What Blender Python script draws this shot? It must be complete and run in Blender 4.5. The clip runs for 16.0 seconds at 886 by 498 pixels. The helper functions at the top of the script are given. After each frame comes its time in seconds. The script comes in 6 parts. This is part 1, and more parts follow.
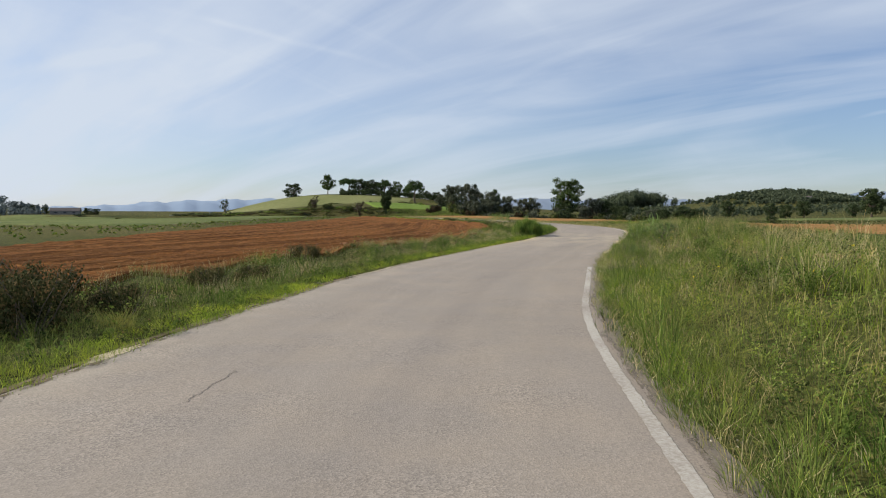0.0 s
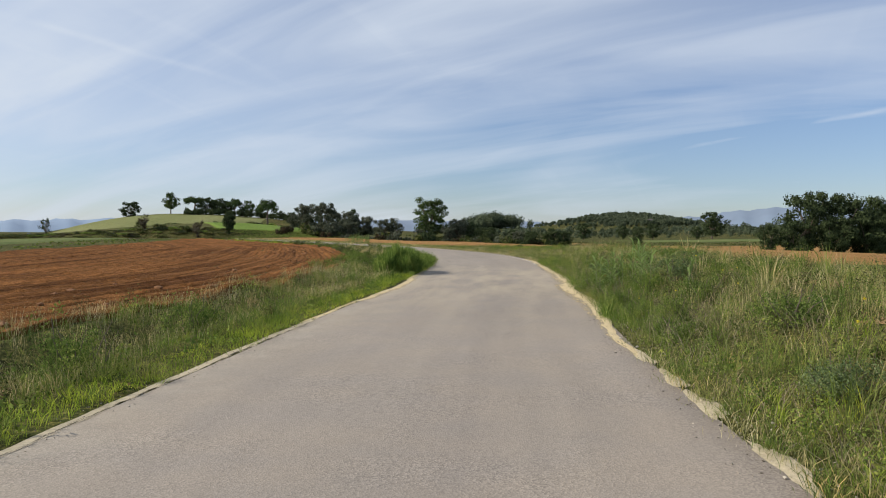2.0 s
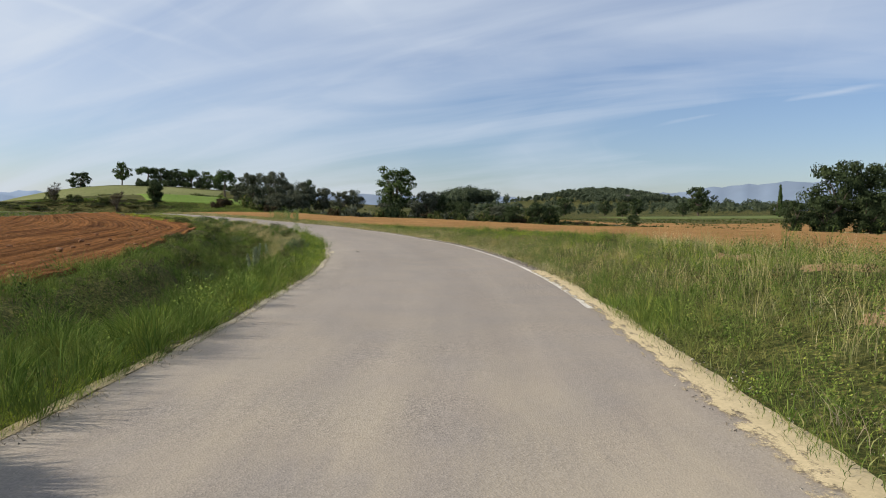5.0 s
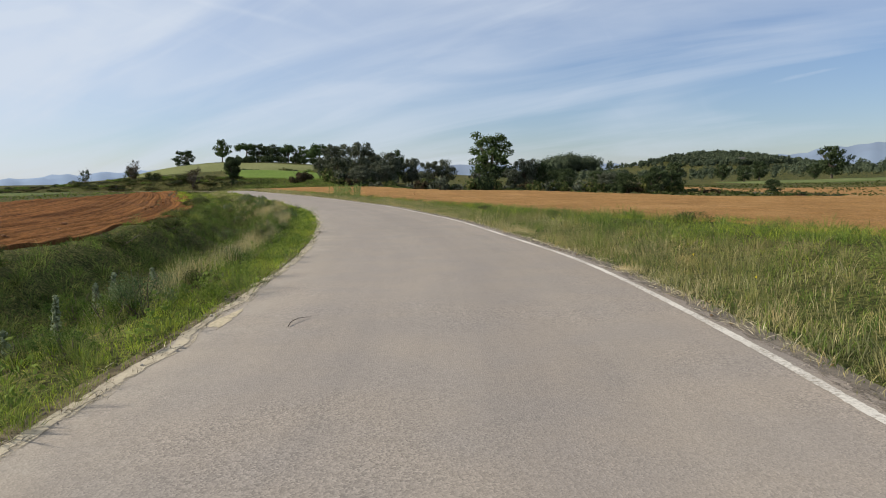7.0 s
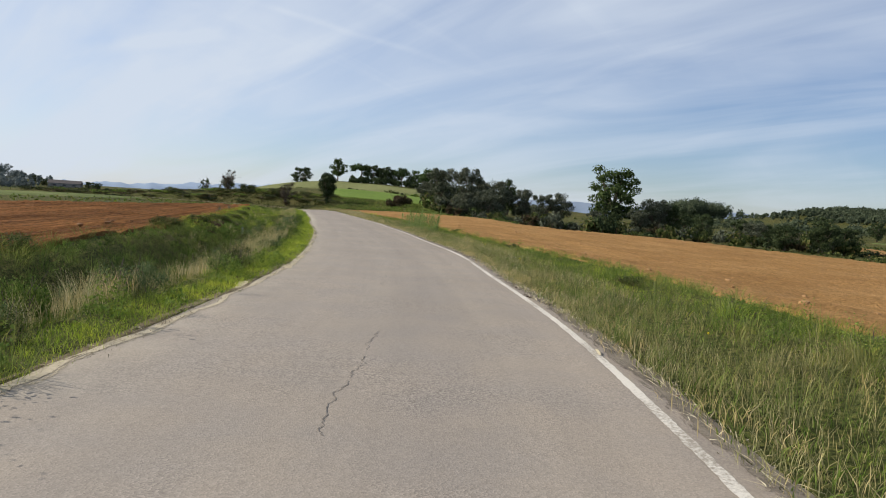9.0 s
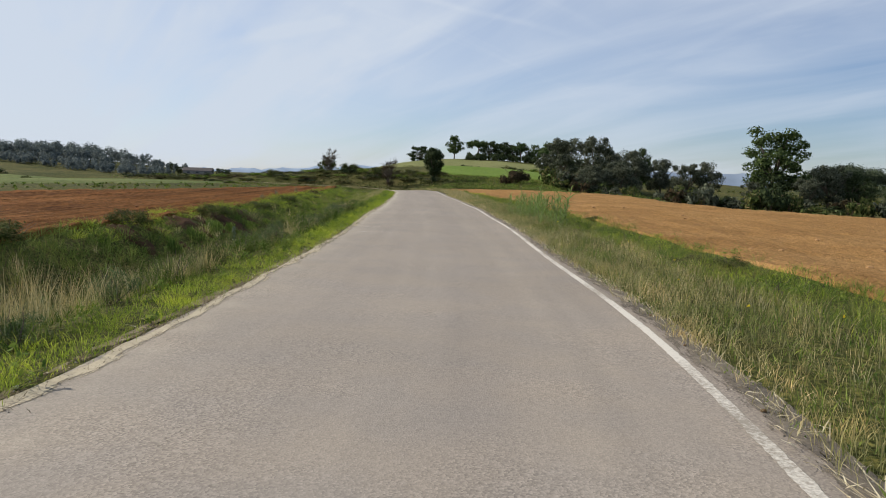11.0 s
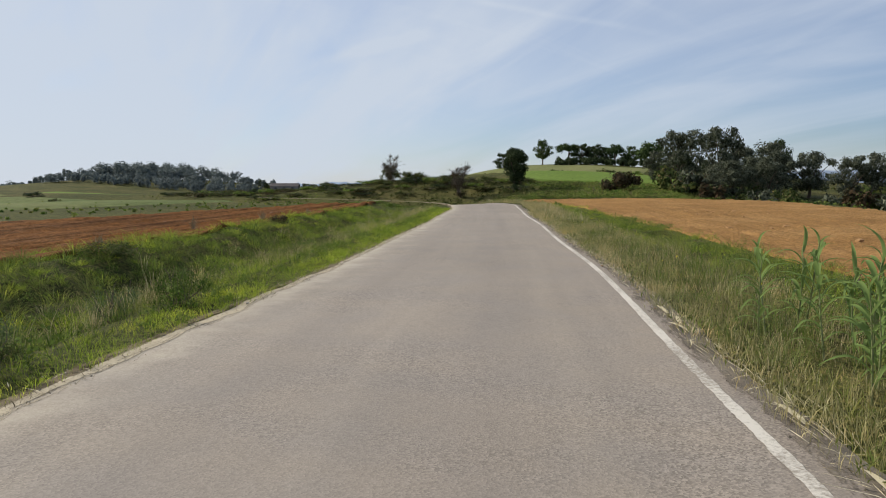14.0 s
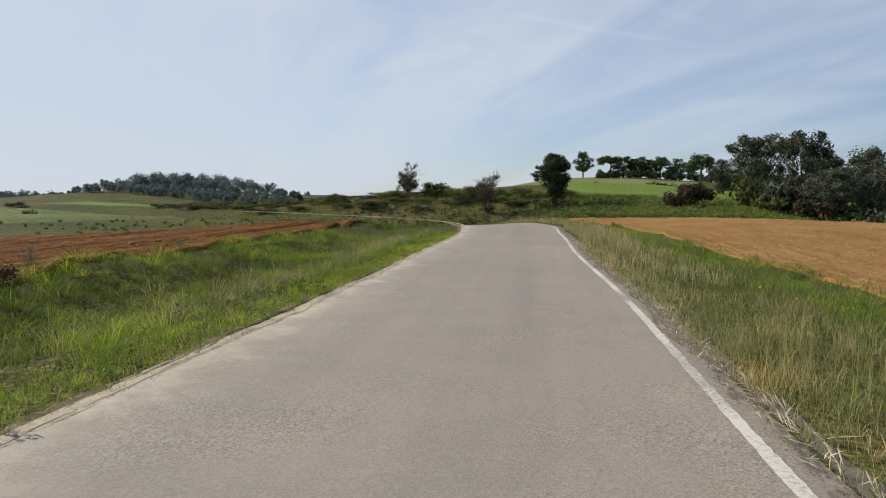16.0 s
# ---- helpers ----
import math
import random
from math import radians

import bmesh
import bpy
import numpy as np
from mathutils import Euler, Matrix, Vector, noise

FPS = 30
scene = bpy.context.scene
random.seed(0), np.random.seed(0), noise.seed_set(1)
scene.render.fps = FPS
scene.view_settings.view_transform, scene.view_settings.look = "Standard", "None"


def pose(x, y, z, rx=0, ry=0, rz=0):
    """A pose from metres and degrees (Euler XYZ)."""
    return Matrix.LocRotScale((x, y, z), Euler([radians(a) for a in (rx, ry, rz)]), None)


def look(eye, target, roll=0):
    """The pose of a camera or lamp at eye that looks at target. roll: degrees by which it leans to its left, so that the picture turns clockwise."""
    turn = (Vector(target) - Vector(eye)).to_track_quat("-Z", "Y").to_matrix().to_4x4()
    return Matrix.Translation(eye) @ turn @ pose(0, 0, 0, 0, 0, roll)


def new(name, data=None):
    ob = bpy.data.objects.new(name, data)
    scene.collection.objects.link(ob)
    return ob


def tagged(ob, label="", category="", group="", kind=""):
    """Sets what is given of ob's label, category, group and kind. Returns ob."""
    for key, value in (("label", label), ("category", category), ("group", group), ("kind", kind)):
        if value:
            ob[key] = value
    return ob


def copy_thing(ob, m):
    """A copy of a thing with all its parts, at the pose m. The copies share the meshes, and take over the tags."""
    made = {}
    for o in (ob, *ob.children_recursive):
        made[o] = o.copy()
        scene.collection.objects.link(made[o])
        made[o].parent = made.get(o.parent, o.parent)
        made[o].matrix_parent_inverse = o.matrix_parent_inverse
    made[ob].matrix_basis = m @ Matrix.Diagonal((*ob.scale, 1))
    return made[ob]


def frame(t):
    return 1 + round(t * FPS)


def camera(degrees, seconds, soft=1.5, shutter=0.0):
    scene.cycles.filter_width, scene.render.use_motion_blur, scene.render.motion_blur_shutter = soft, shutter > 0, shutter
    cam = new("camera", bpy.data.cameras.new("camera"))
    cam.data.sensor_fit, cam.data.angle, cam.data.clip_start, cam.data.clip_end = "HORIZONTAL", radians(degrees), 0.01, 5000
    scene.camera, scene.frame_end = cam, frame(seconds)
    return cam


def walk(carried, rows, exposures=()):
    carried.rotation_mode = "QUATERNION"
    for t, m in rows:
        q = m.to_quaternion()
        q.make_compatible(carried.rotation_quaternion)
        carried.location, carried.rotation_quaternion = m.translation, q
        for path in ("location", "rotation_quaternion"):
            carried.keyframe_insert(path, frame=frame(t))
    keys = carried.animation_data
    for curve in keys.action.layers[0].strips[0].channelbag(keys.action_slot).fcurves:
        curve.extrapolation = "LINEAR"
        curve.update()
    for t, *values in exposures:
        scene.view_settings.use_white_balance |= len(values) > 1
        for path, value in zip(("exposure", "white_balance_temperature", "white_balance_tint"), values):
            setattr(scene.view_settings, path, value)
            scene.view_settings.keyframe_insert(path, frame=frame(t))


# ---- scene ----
cam = camera(64.3, 16.0, soft=1.0)
# seconds, place in metres, pitch, roll and yaw in degrees
PATH = [
    (0.0, 0.00, 0.00, 1.492, 86.90, -0.20, 0.01),
    (0.5, 0.02, 4.08, 1.491, 88.10, -0.50, -4.38),
    (1.0, 0.29, 8.15, 1.491, 88.61, -0.47, -7.51),
    (1.5, 0.77, 12.21, 1.510, 88.85, -0.49, -9.59),
    (2.0, 1.48, 16.25, 1.520, 88.69, -0.34, -11.36),
    (2.5, 2.38, 20.23, 1.519, 88.46, -0.41, -13.03),
    (3.0, 3.53, 24.10, 1.509, 88.61, -1.10, -14.23),
    (3.5, 4.68, 27.93, 1.491, 88.58, -1.66, -14.50),
    (4.0, 5.88, 31.76, 1.485, 87.94, -1.60, -14.04),
    (4.2, 6.35, 33.30, 1.487, 87.63, -1.43, -13.77),
    (4.5, 7.03, 35.62, 1.492, 87.23, -1.14, -13.69),
    (5.0, 8.13, 39.52, 1.498, 86.66, -0.69, -13.37),
    (5.5, 9.14, 43.43, 1.500, 86.10, -0.31, -11.63),
    (6.0, 10.06, 47.34, 1.500, 85.47, 0.19, -8.45),
    (6.3, 10.56, 49.69, 1.499, 84.99, 0.67, -6.56),
    (6.5, 10.88, 51.25, 1.499, 84.63, 1.09, -5.69),
    (7.0, 11.62, 55.14, 1.499, 84.25, 0.77, -5.37),
    (7.5, 12.14, 59.04, 1.502, 84.38, -0.77, -4.29),
    (8.0, 12.58, 62.97, 1.505, 85.10, -2.17, -2.15),
    (8.5, 13.00, 66.90, 1.508, 86.07, -3.09, 0.72),
    (9.0, 13.27, 70.84, 1.507, 86.55, -3.69, 3.92),
    (9.5, 13.34, 74.76, 1.506, 85.50, -2.67, 8.29),
    (10.0, 13.05, 78.63, 1.503, 83.74, -0.97, 11.99),
    (10.2, 12.87, 80.16, 1.502, 83.89, -1.79, 12.95),
    (10.5, 12.53, 82.44, 1.501, 84.06, -2.29, 13.47),
    (11.0, 11.86, 86.18, 1.501, 84.23, -1.96, 13.62),
    (11.5, 11.10, 89.87, 1.499, 84.34, -1.18, 14.74),
    (12.0, 10.31, 93.53, 1.494, 84.42, -0.41, 17.05),
    (12.3, 9.86, 95.72, 1.487, 84.49, 0.00, 18.29),
    (12.5, 9.58, 97.18, 1.482, 84.55, 0.25, 18.62),
    (13.0, 8.76, 100.80, 1.478, 84.83, 0.46, 19.40),
    (13.5, 8.01, 104.45, 1.481, 84.84, 0.35, 20.25),
    (14.0, 7.15, 108.11, 1.494, 84.82, -0.01, 20.80),
    (14.5, 6.19, 111.81, 1.518, 85.23, -0.51, 21.46),
    (15.0, 5.13, 115.54, 1.523, 85.76, -0.85, 22.41),
    (15.5, 4.16, 119.37, 1.509, 86.00, -0.84, 23.57),
    (16.0, 3.01, 123.17, 1.493, 85.86, -0.48, 23.86),
]
walk(cam, [(t, pose(x, y, z, rx, ry, rz)) for t, x, y, z, rx, ry, rz in PATH],
     exposures=[(0.0, 0.42), (4.0, 0.40), (9.0, 0.42), (12.5, 0.30), (16.0, 0.28)])

# ---- world and sun ----
SUN_ELEVATION, SUN_AZIMUTH = radians(31), radians(-78)  # azimuth from +y towards +x


TRAILS = ((29, 6.4, 46, 8.9, 0.005, 0.6, 1), (-26, 15.4, 2, 9.8, 0.007, 0.07, 2), (-32.5, 8.9, -21, 12.1, 0.014, 0.28, 3), (-19.5, 14.3, -6, 11.8, 0.006, 0.10, 4))


def build_world():
    world = bpy.data.worlds.new("sky")
    scene.world = world
    world.use_nodes = True
    nt = world.node_tree
    nt.nodes.clear()
    N, K = nt.nodes.new, nt.links.new
    out, bg = N("ShaderNodeOutputWorld"), N("ShaderNodeBackground")
    sky = N("ShaderNodeTexSky")
    sky.sky_type, sky.sun_disc = "NISHITA", False
    sky.sun_elevation, sky.sun_rotation = SUN_ELEVATION, SUN_AZIMUTH
    sky.air_density, sky.dust_density, sky.ozone_density = 1.0, 0.4, 2.5
    dim = N("ShaderNodeMixRGB")
    dim.blend_type = "MULTIPLY"
    dim.inputs[0].default_value, dim.inputs[2].default_value = 1.0, (0.078, 0.085, 0.103, 1)
    K(sky.outputs[0], dim.inputs[1])
    co, sep = N("ShaderNodeTexCoord"), N("ShaderNodeSeparateXYZ")
    K(co.outputs["Generated"], sep.inputs[0])

    def math(op, a, b=None):
        n = N("ShaderNodeMath")
        n.operation = op
        for i, v in enumerate((a, b)):
            if v is None:
                continue
            if isinstance(v, (int, float)):
                n.inputs[i].default_value = v
            else:
                K(v, n.inputs[i])
        return n.outputs[0]

    high = math("ADD", math("MAXIMUM", sep.outputs[2], 0.0), 0.24)
    px, py = math("DIVIDE", sep.outputs[0], high), math("DIVIDE", sep.outputs[1], high)

    def clouds(azimuth, along, across, detail, low, top, shift=0.0, warp=0.5):
        """Streaks that run towards an azimuth."""
        c, s = np.cos(radians(azimuth)), np.sin(radians(azimuth))
        v = N("ShaderNodeCombineXYZ")
        K(math("MULTIPLY", math("ADD", math("MULTIPLY", px, float(s)), math("MULTIPLY", py, float(c))), along), v.inputs[0])
        K(math("MULTIPLY", math("SUBTRACT", math("MULTIPLY", px, float(c)), math("MULTIPLY", py, float(s))), across), v.inputs[1])
        v.inputs[2].default_value = shift
        t = N("ShaderNodeTexNoise")
        t.inputs["Scale"].default_value, t.inputs["Detail"].default_value = 1.0, detail
        t.inputs["Roughness"].default_value, t.inputs["Distortion"].default_value = 0.52, warp
        K(v.outputs[0], t.inputs[0])
        r = N("ShaderNodeMapRange")
        r.interpolation_type = "SMOOTHSTEP"
        r.inputs[1].default_value, r.inputs[2].default_value = low, top
        K(t.outputs[0], r.inputs[0])
        return r.outputs[0]

    bands = clouds(-54, 0.55, 1.9, 6, 0.32, 0.70, 3.1, 0.9)
    wisps = clouds(-48, 0.8, 4.0, 8, 0.42, 0.72, 9.4, 1.2)
    crossing = clouds(35, 0.6, 6.0, 8, 0.55, 0.85, 14.4, 0.8)
    veil = clouds(-60, 0.5, 0.9, 3, 0.30, 0.62, 5.2)
    cover = math("ADD", math("MULTIPLY", bands, 0.38), math("MULTIPLY", wisps, 0.11))
    cover = math("ADD", math("ADD", cover, math("MULTIPLY", veil, 0.34)), math("MULTIPLY", crossing, 0.08))
    # the veil thickens towards the sun; the sky clears low down on the other side
    side = math("ADD", math("MAXIMUM", math("SUBTRACT", math("MULTIPLY", sep.outputs[0], -1.0), 0.20), 0.0), 0.12)
    clear = N("ShaderNodeMapRange")
    clear.interpolation_type = "SMOOTHSTEP"
    clear.inputs[1].default_value, clear.inputs[2].default_value, clear.inputs[3].default_value, clear.inputs[4].default_value = 0.08, 0.24, 1.0, 0.0
    K(sep.outputs[2], clear.inputs[0])
    east = N("ShaderNodeMapRange")
    east.interpolation_type = "SMOOTHSTEP"
    east.inputs[1].default_value, east.inputs[2].default_value, east.inputs[3].default_value, east.inputs[4].default_value = 0.0, 0.6, 0.0, 0.52
    K(sep.outputs[0], east.inputs[0])
    cover = math("SUBTRACT", math("ADD", cover, side), math("MULTIPLY", clear.outputs[0], east.outputs[0]))
    cover = math("SUBTRACT", cover, math("MULTIPLY", math("MAXIMUM", math("SUBTRACT", sep.outputs[0], 0.35), 0.0), 0.6))
    # thin condensation trails: great circles between two directions (azimuth, height)
    def trail(a0, e0, a1, e1, width, strength, seed):
        p, q = (Vector((np.sin(radians(a)) * np.cos(radians(e)), np.cos(radians(a)) * np.cos(radians(e)), np.sin(radians(e)))) for a, e in ((a0, e0), (a1, e1)))
        n, mid = p.cross(q).normalized(), (p + q).normalized()

        def dot(v):
            d = N("ShaderNodeVectorMath")
            d.operation = "DOT_PRODUCT"
            d.inputs[1].default_value = v
            K(co.outputs["Generated"], d.inputs[0])
            return d.outputs["Value"]

        def fade(value, lo, hi):
            r = N("ShaderNodeMapRange")
            r.interpolation_type = "SMOOTHSTEP"
            r.inputs[1].default_value, r.inputs[2].default_value, r.inputs[3].default_value, r.inputs[4].default_value = lo, hi, 1.0, 0.0
            K(value, r.inputs[0])
            return r.outputs[0]

        t = N("ShaderNodeTexNoise")
        t.inputs["Scale"].default_value, t.inputs["Detail"].default_value = 14.0, 5
        v = N("ShaderNodeVectorMath")
        v.inputs[1].default_value = (seed, 0, 0)
        K(co.outputs["Generated"], v.inputs[0])
        K(v.outputs[0], t.inputs[0])
        wander = math("MULTIPLY", math("SUBTRACT", t.outputs[0], 0.5), width * 1.6)
        line = fade(math("ABSOLUTE", math("ADD", dot(n), wander)), 0.0, width)
        half = np.arccos(max(-1.0, min(1.0, p.dot(mid))))
        ends = fade(math("MULTIPLY", dot(mid), -1.0), float(-np.cos(half * 0.6)), float(-np.cos(half)))
        return math("MULTIPLY", math("MULTIPLY", line, ends), math("MULTIPLY", t.outputs[0], strength))

    for one in TRAILS:
        cover = math("ADD", cover, trail(*one))
    cover = math("MINIMUM", math("MAXIMUM", cover, 0.10), 0.93)
    white = N("ShaderNodeMixRGB")
    white.inputs[2].default_value = (0.59, 0.655, 0.75, 1)
    K(cover, white.inputs[0])
    K(dim.outputs[0], white.inputs[1])
    K(white.outputs[0], bg.inputs[0])
    bg.inputs[1].default_value = 0.83
    K(bg.outputs[0], out.inputs[0])


build_world()
sun_data = bpy.data.lights.new("sun", "SUN")
sun_data.energy, sun_data.angle, sun_data.color = 4.0, radians(0.8), (1.0, 0.93, 0.82)
sun = new("sun", sun_data)
sun_way = Vector((math.sin(SUN_AZIMUTH) * math.cos(SUN_ELEVATION), math.cos(SUN_AZIMUTH) * math.cos(SUN_ELEVATION), math.sin(SUN_ELEVATION)))
sun.matrix_world = look(sun_way * 50, (0, 0, 0))


# ---- materials ----
def nodes(name):
    m = bpy.data.materials.new(name)
    m.use_nodes = True
    nt = m.node_tree
    return m, nt, nt.nodes["Principled BSDF"], nt.nodes.new, nt.links.new


def noise_of(nt, scale, detail=5, rough=0.6, stretch=None, turn=0, coord="Object"):
    c = nt.nodes.new("ShaderNodeTexCoord")
    t = nt.nodes.new("ShaderNodeTexNoise")
    t.inputs["Scale"].default_value, t.inputs["Detail"].default_value, t.inputs["Roughness"].default_value = scale, detail, rough
    src = c.outputs[coord]
    if stretch:
        m = nt.nodes.new("ShaderNodeMapping")
        m.inputs["Scale"].default_value = stretch
        m.inputs["Rotation"].default_value = (0, 0, radians(turn))
        nt.links.new(src, m.inputs[0])
        src = m.outputs[0]
    nt.links.new(src, t.inputs[0])
    return t.outputs[0]


def ramp(nt, fac, stops):
    r = nt.nodes.new("ShaderNodeValToRGB")
    el = r.color_ramp.elements
    while len(el) < len(stops):
        el.new(0.5)
    for e, (p, c) in zip(el, stops):
        e.position, e.color = p, (*c, 1)
    nt.links.new(fac, r.inputs[0])
    return r.outputs[0]


def mix(nt, a, b, fac, mode="MIX"):
    n = nt.nodes.new("ShaderNodeMixRGB")
    n.blend_type = mode
    for s, v in zip(n.inputs, (fac, a, b)):
        if isinstance(v, (int, float)):
            s.default_value = v
        elif isinstance(v, tuple):
            s.default_value = (*v, 1)
        else:
            nt.links.new(v, s)
    return n.outputs[0]


def bump(nt, bsdf, height, strength, distance):
    b = nt.nodes.new("ShaderNodeBump")
    b.inputs["Strength"].default_value, b.inputs["Distance"].default_value = strength, distance
    nt.links.new(height, b.inputs["Height"])
    nt.links.new(b.outputs[0], bsdf.inputs["Normal"])


def surface(name, stops, scale, fine, rough=0.9, relief=0.4, depth=0.03, rows=None, litter=None, crumbs=None, blotch=0.7, ragged=False, furrows=0.0):
    """Ground-like surface: a large and a fine noise in the colour, and relief."""
    m, nt, bsdf, N, K = nodes(name)
    big = noise_of(nt, scale, 6)
    small = noise_of(nt, fine, 6, 0.7)
    col = ramp(nt, big, stops)
    col = mix(nt, col, ramp(nt, small, [(0.3, (0.45, 0.45, 0.45)), (0.7, (1.25, 1.25, 1.25))]), blotch, "MULTIPLY")
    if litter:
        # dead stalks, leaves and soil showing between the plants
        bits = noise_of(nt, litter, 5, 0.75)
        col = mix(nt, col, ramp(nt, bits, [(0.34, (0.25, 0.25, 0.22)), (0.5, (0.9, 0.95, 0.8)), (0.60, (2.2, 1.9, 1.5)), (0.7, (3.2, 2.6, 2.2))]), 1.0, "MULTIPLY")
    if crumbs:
        # dry pale crumbs, and the shade of hollows between clods drawn in colour
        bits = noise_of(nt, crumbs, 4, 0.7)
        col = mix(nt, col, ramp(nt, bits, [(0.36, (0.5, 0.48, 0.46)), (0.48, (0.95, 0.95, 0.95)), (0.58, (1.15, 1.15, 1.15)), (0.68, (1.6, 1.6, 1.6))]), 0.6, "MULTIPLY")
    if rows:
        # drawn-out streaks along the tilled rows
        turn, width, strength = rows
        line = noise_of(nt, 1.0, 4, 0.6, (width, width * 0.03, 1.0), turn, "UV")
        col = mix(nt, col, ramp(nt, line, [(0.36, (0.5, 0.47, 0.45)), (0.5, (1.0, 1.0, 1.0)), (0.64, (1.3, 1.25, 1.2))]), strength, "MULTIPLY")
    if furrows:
        # narrow tooth marks side by side along the rows, their shade drawn in colour
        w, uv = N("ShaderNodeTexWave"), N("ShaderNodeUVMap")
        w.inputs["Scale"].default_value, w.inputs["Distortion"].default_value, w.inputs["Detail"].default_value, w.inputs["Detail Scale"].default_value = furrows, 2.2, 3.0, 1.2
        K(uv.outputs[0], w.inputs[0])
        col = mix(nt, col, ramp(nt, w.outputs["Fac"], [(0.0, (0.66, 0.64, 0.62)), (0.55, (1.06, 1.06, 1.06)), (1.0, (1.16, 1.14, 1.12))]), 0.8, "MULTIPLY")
    if ragged:
        uv, sep = N("ShaderNodeUVMap"), N("ShaderNodeSeparateXYZ")
        K(uv.outputs[0], sep.inputs[0])
        profile = ramp(nt, sep.outputs[0], [(0.0, (0, 0, 0)), (0.5, (0.66, 0.66, 0.66)), (0.8, (1, 1, 1))])
        grains = ramp(nt, mix(nt, noise_of(nt, 1.0, 5, 0.62, (5.0, 1.1, 1.0), 0, "UV"), noise_of(nt, 60.0, 3, 0.6), 0.3), [(0.34, (0, 0, 0)), (0.66, (1, 1, 1))])
        reach = mix(nt, profile, grains, 1.0, "ADD")
        K(ramp(nt, reach, [(0.66, (0, 0, 0)), (1.0, (1, 1, 1))]), bsdf.inputs["Alpha"])
    K(col, bsdf.inputs["Base Color"])
    bsdf.inputs["Roughness"].default_value = rough
    bsdf.inputs["Specular IOR Level"].default_value = 0.03
    bump(nt, bsdf, small, relief, depth)
    return m


def leafy(name, stops, patch=None, patch_scale=0.25, through_light=0.3, rough=0.75, lift=0.10, clump=None):
    """Leaves and blades: colour by blade, patches by place, light let through."""
    m, nt, bsdf, N, K = nodes(name)
    g = N("ShaderNodeNewGeometry")
    col = ramp(nt, g.outputs["Random Per Island"], stops)
    if patch:
        f = noise_of(nt, patch_scale, 4)
        r = N("ShaderNodeMapRange")
        r.inputs[1].default_value, r.inputs[2].default_value = 0.45, 0.62
        K(f, r.inputs[0])
        col = mix(nt, col, patch, r.outputs[0])
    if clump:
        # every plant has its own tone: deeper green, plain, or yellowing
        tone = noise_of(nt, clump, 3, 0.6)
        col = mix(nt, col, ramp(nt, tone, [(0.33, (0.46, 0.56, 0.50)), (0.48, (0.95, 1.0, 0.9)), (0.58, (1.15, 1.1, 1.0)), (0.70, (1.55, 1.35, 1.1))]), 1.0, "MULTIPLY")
    K(col, bsdf.inputs["Base Color"])
    bsdf.inputs["Roughness"].default_value = rough
    bsdf.inputs["Specular IOR Level"].default_value = 0.04
    # blades and leaves lie more upward than their flat faces
    up = N("ShaderNodeVectorMath")
    up.operation = "ADD"
    up.inputs[1].default_value = (0, 0, lift)
    K(g.outputs["Normal"], up.inputs[0])
    unit = N("ShaderNodeVectorMath")
    unit.operation = "NORMALIZE"
    K(up.outputs[0], unit.inputs[0])
    K(unit.outputs[0], bsdf.inputs["Normal"])
    tr = N("ShaderNodeBsdfTranslucent")
    K(col, tr.inputs[0])
    mx = N("ShaderNodeMixShader")
    mx.inputs[0].default_value = through_light
    K(bsdf.outputs[0], mx.inputs[1])
    K(tr.outputs[0], mx.inputs[2])
    K(mx.outputs[0], nt.nodes["Material Output"].inputs[0])
    return m


def plain(name, colour, rough=0.8, scale=6.0, vary=0.3):
    m, nt, bsdf, N, K = nodes(name)
    f = noise_of(nt, scale, 5)
    lo, hi = tuple(c * (1 - vary) for c in colour), tuple(c * (1 + vary) for c in colour)
    K(ramp(nt, f, [(0.3, lo), (0.7, hi)]), bsdf.inputs["Base Color"])
    bsdf.inputs["Roughness"].default_value = rough
    bump(nt, bsdf, f, 0.3, 0.02)
    return m


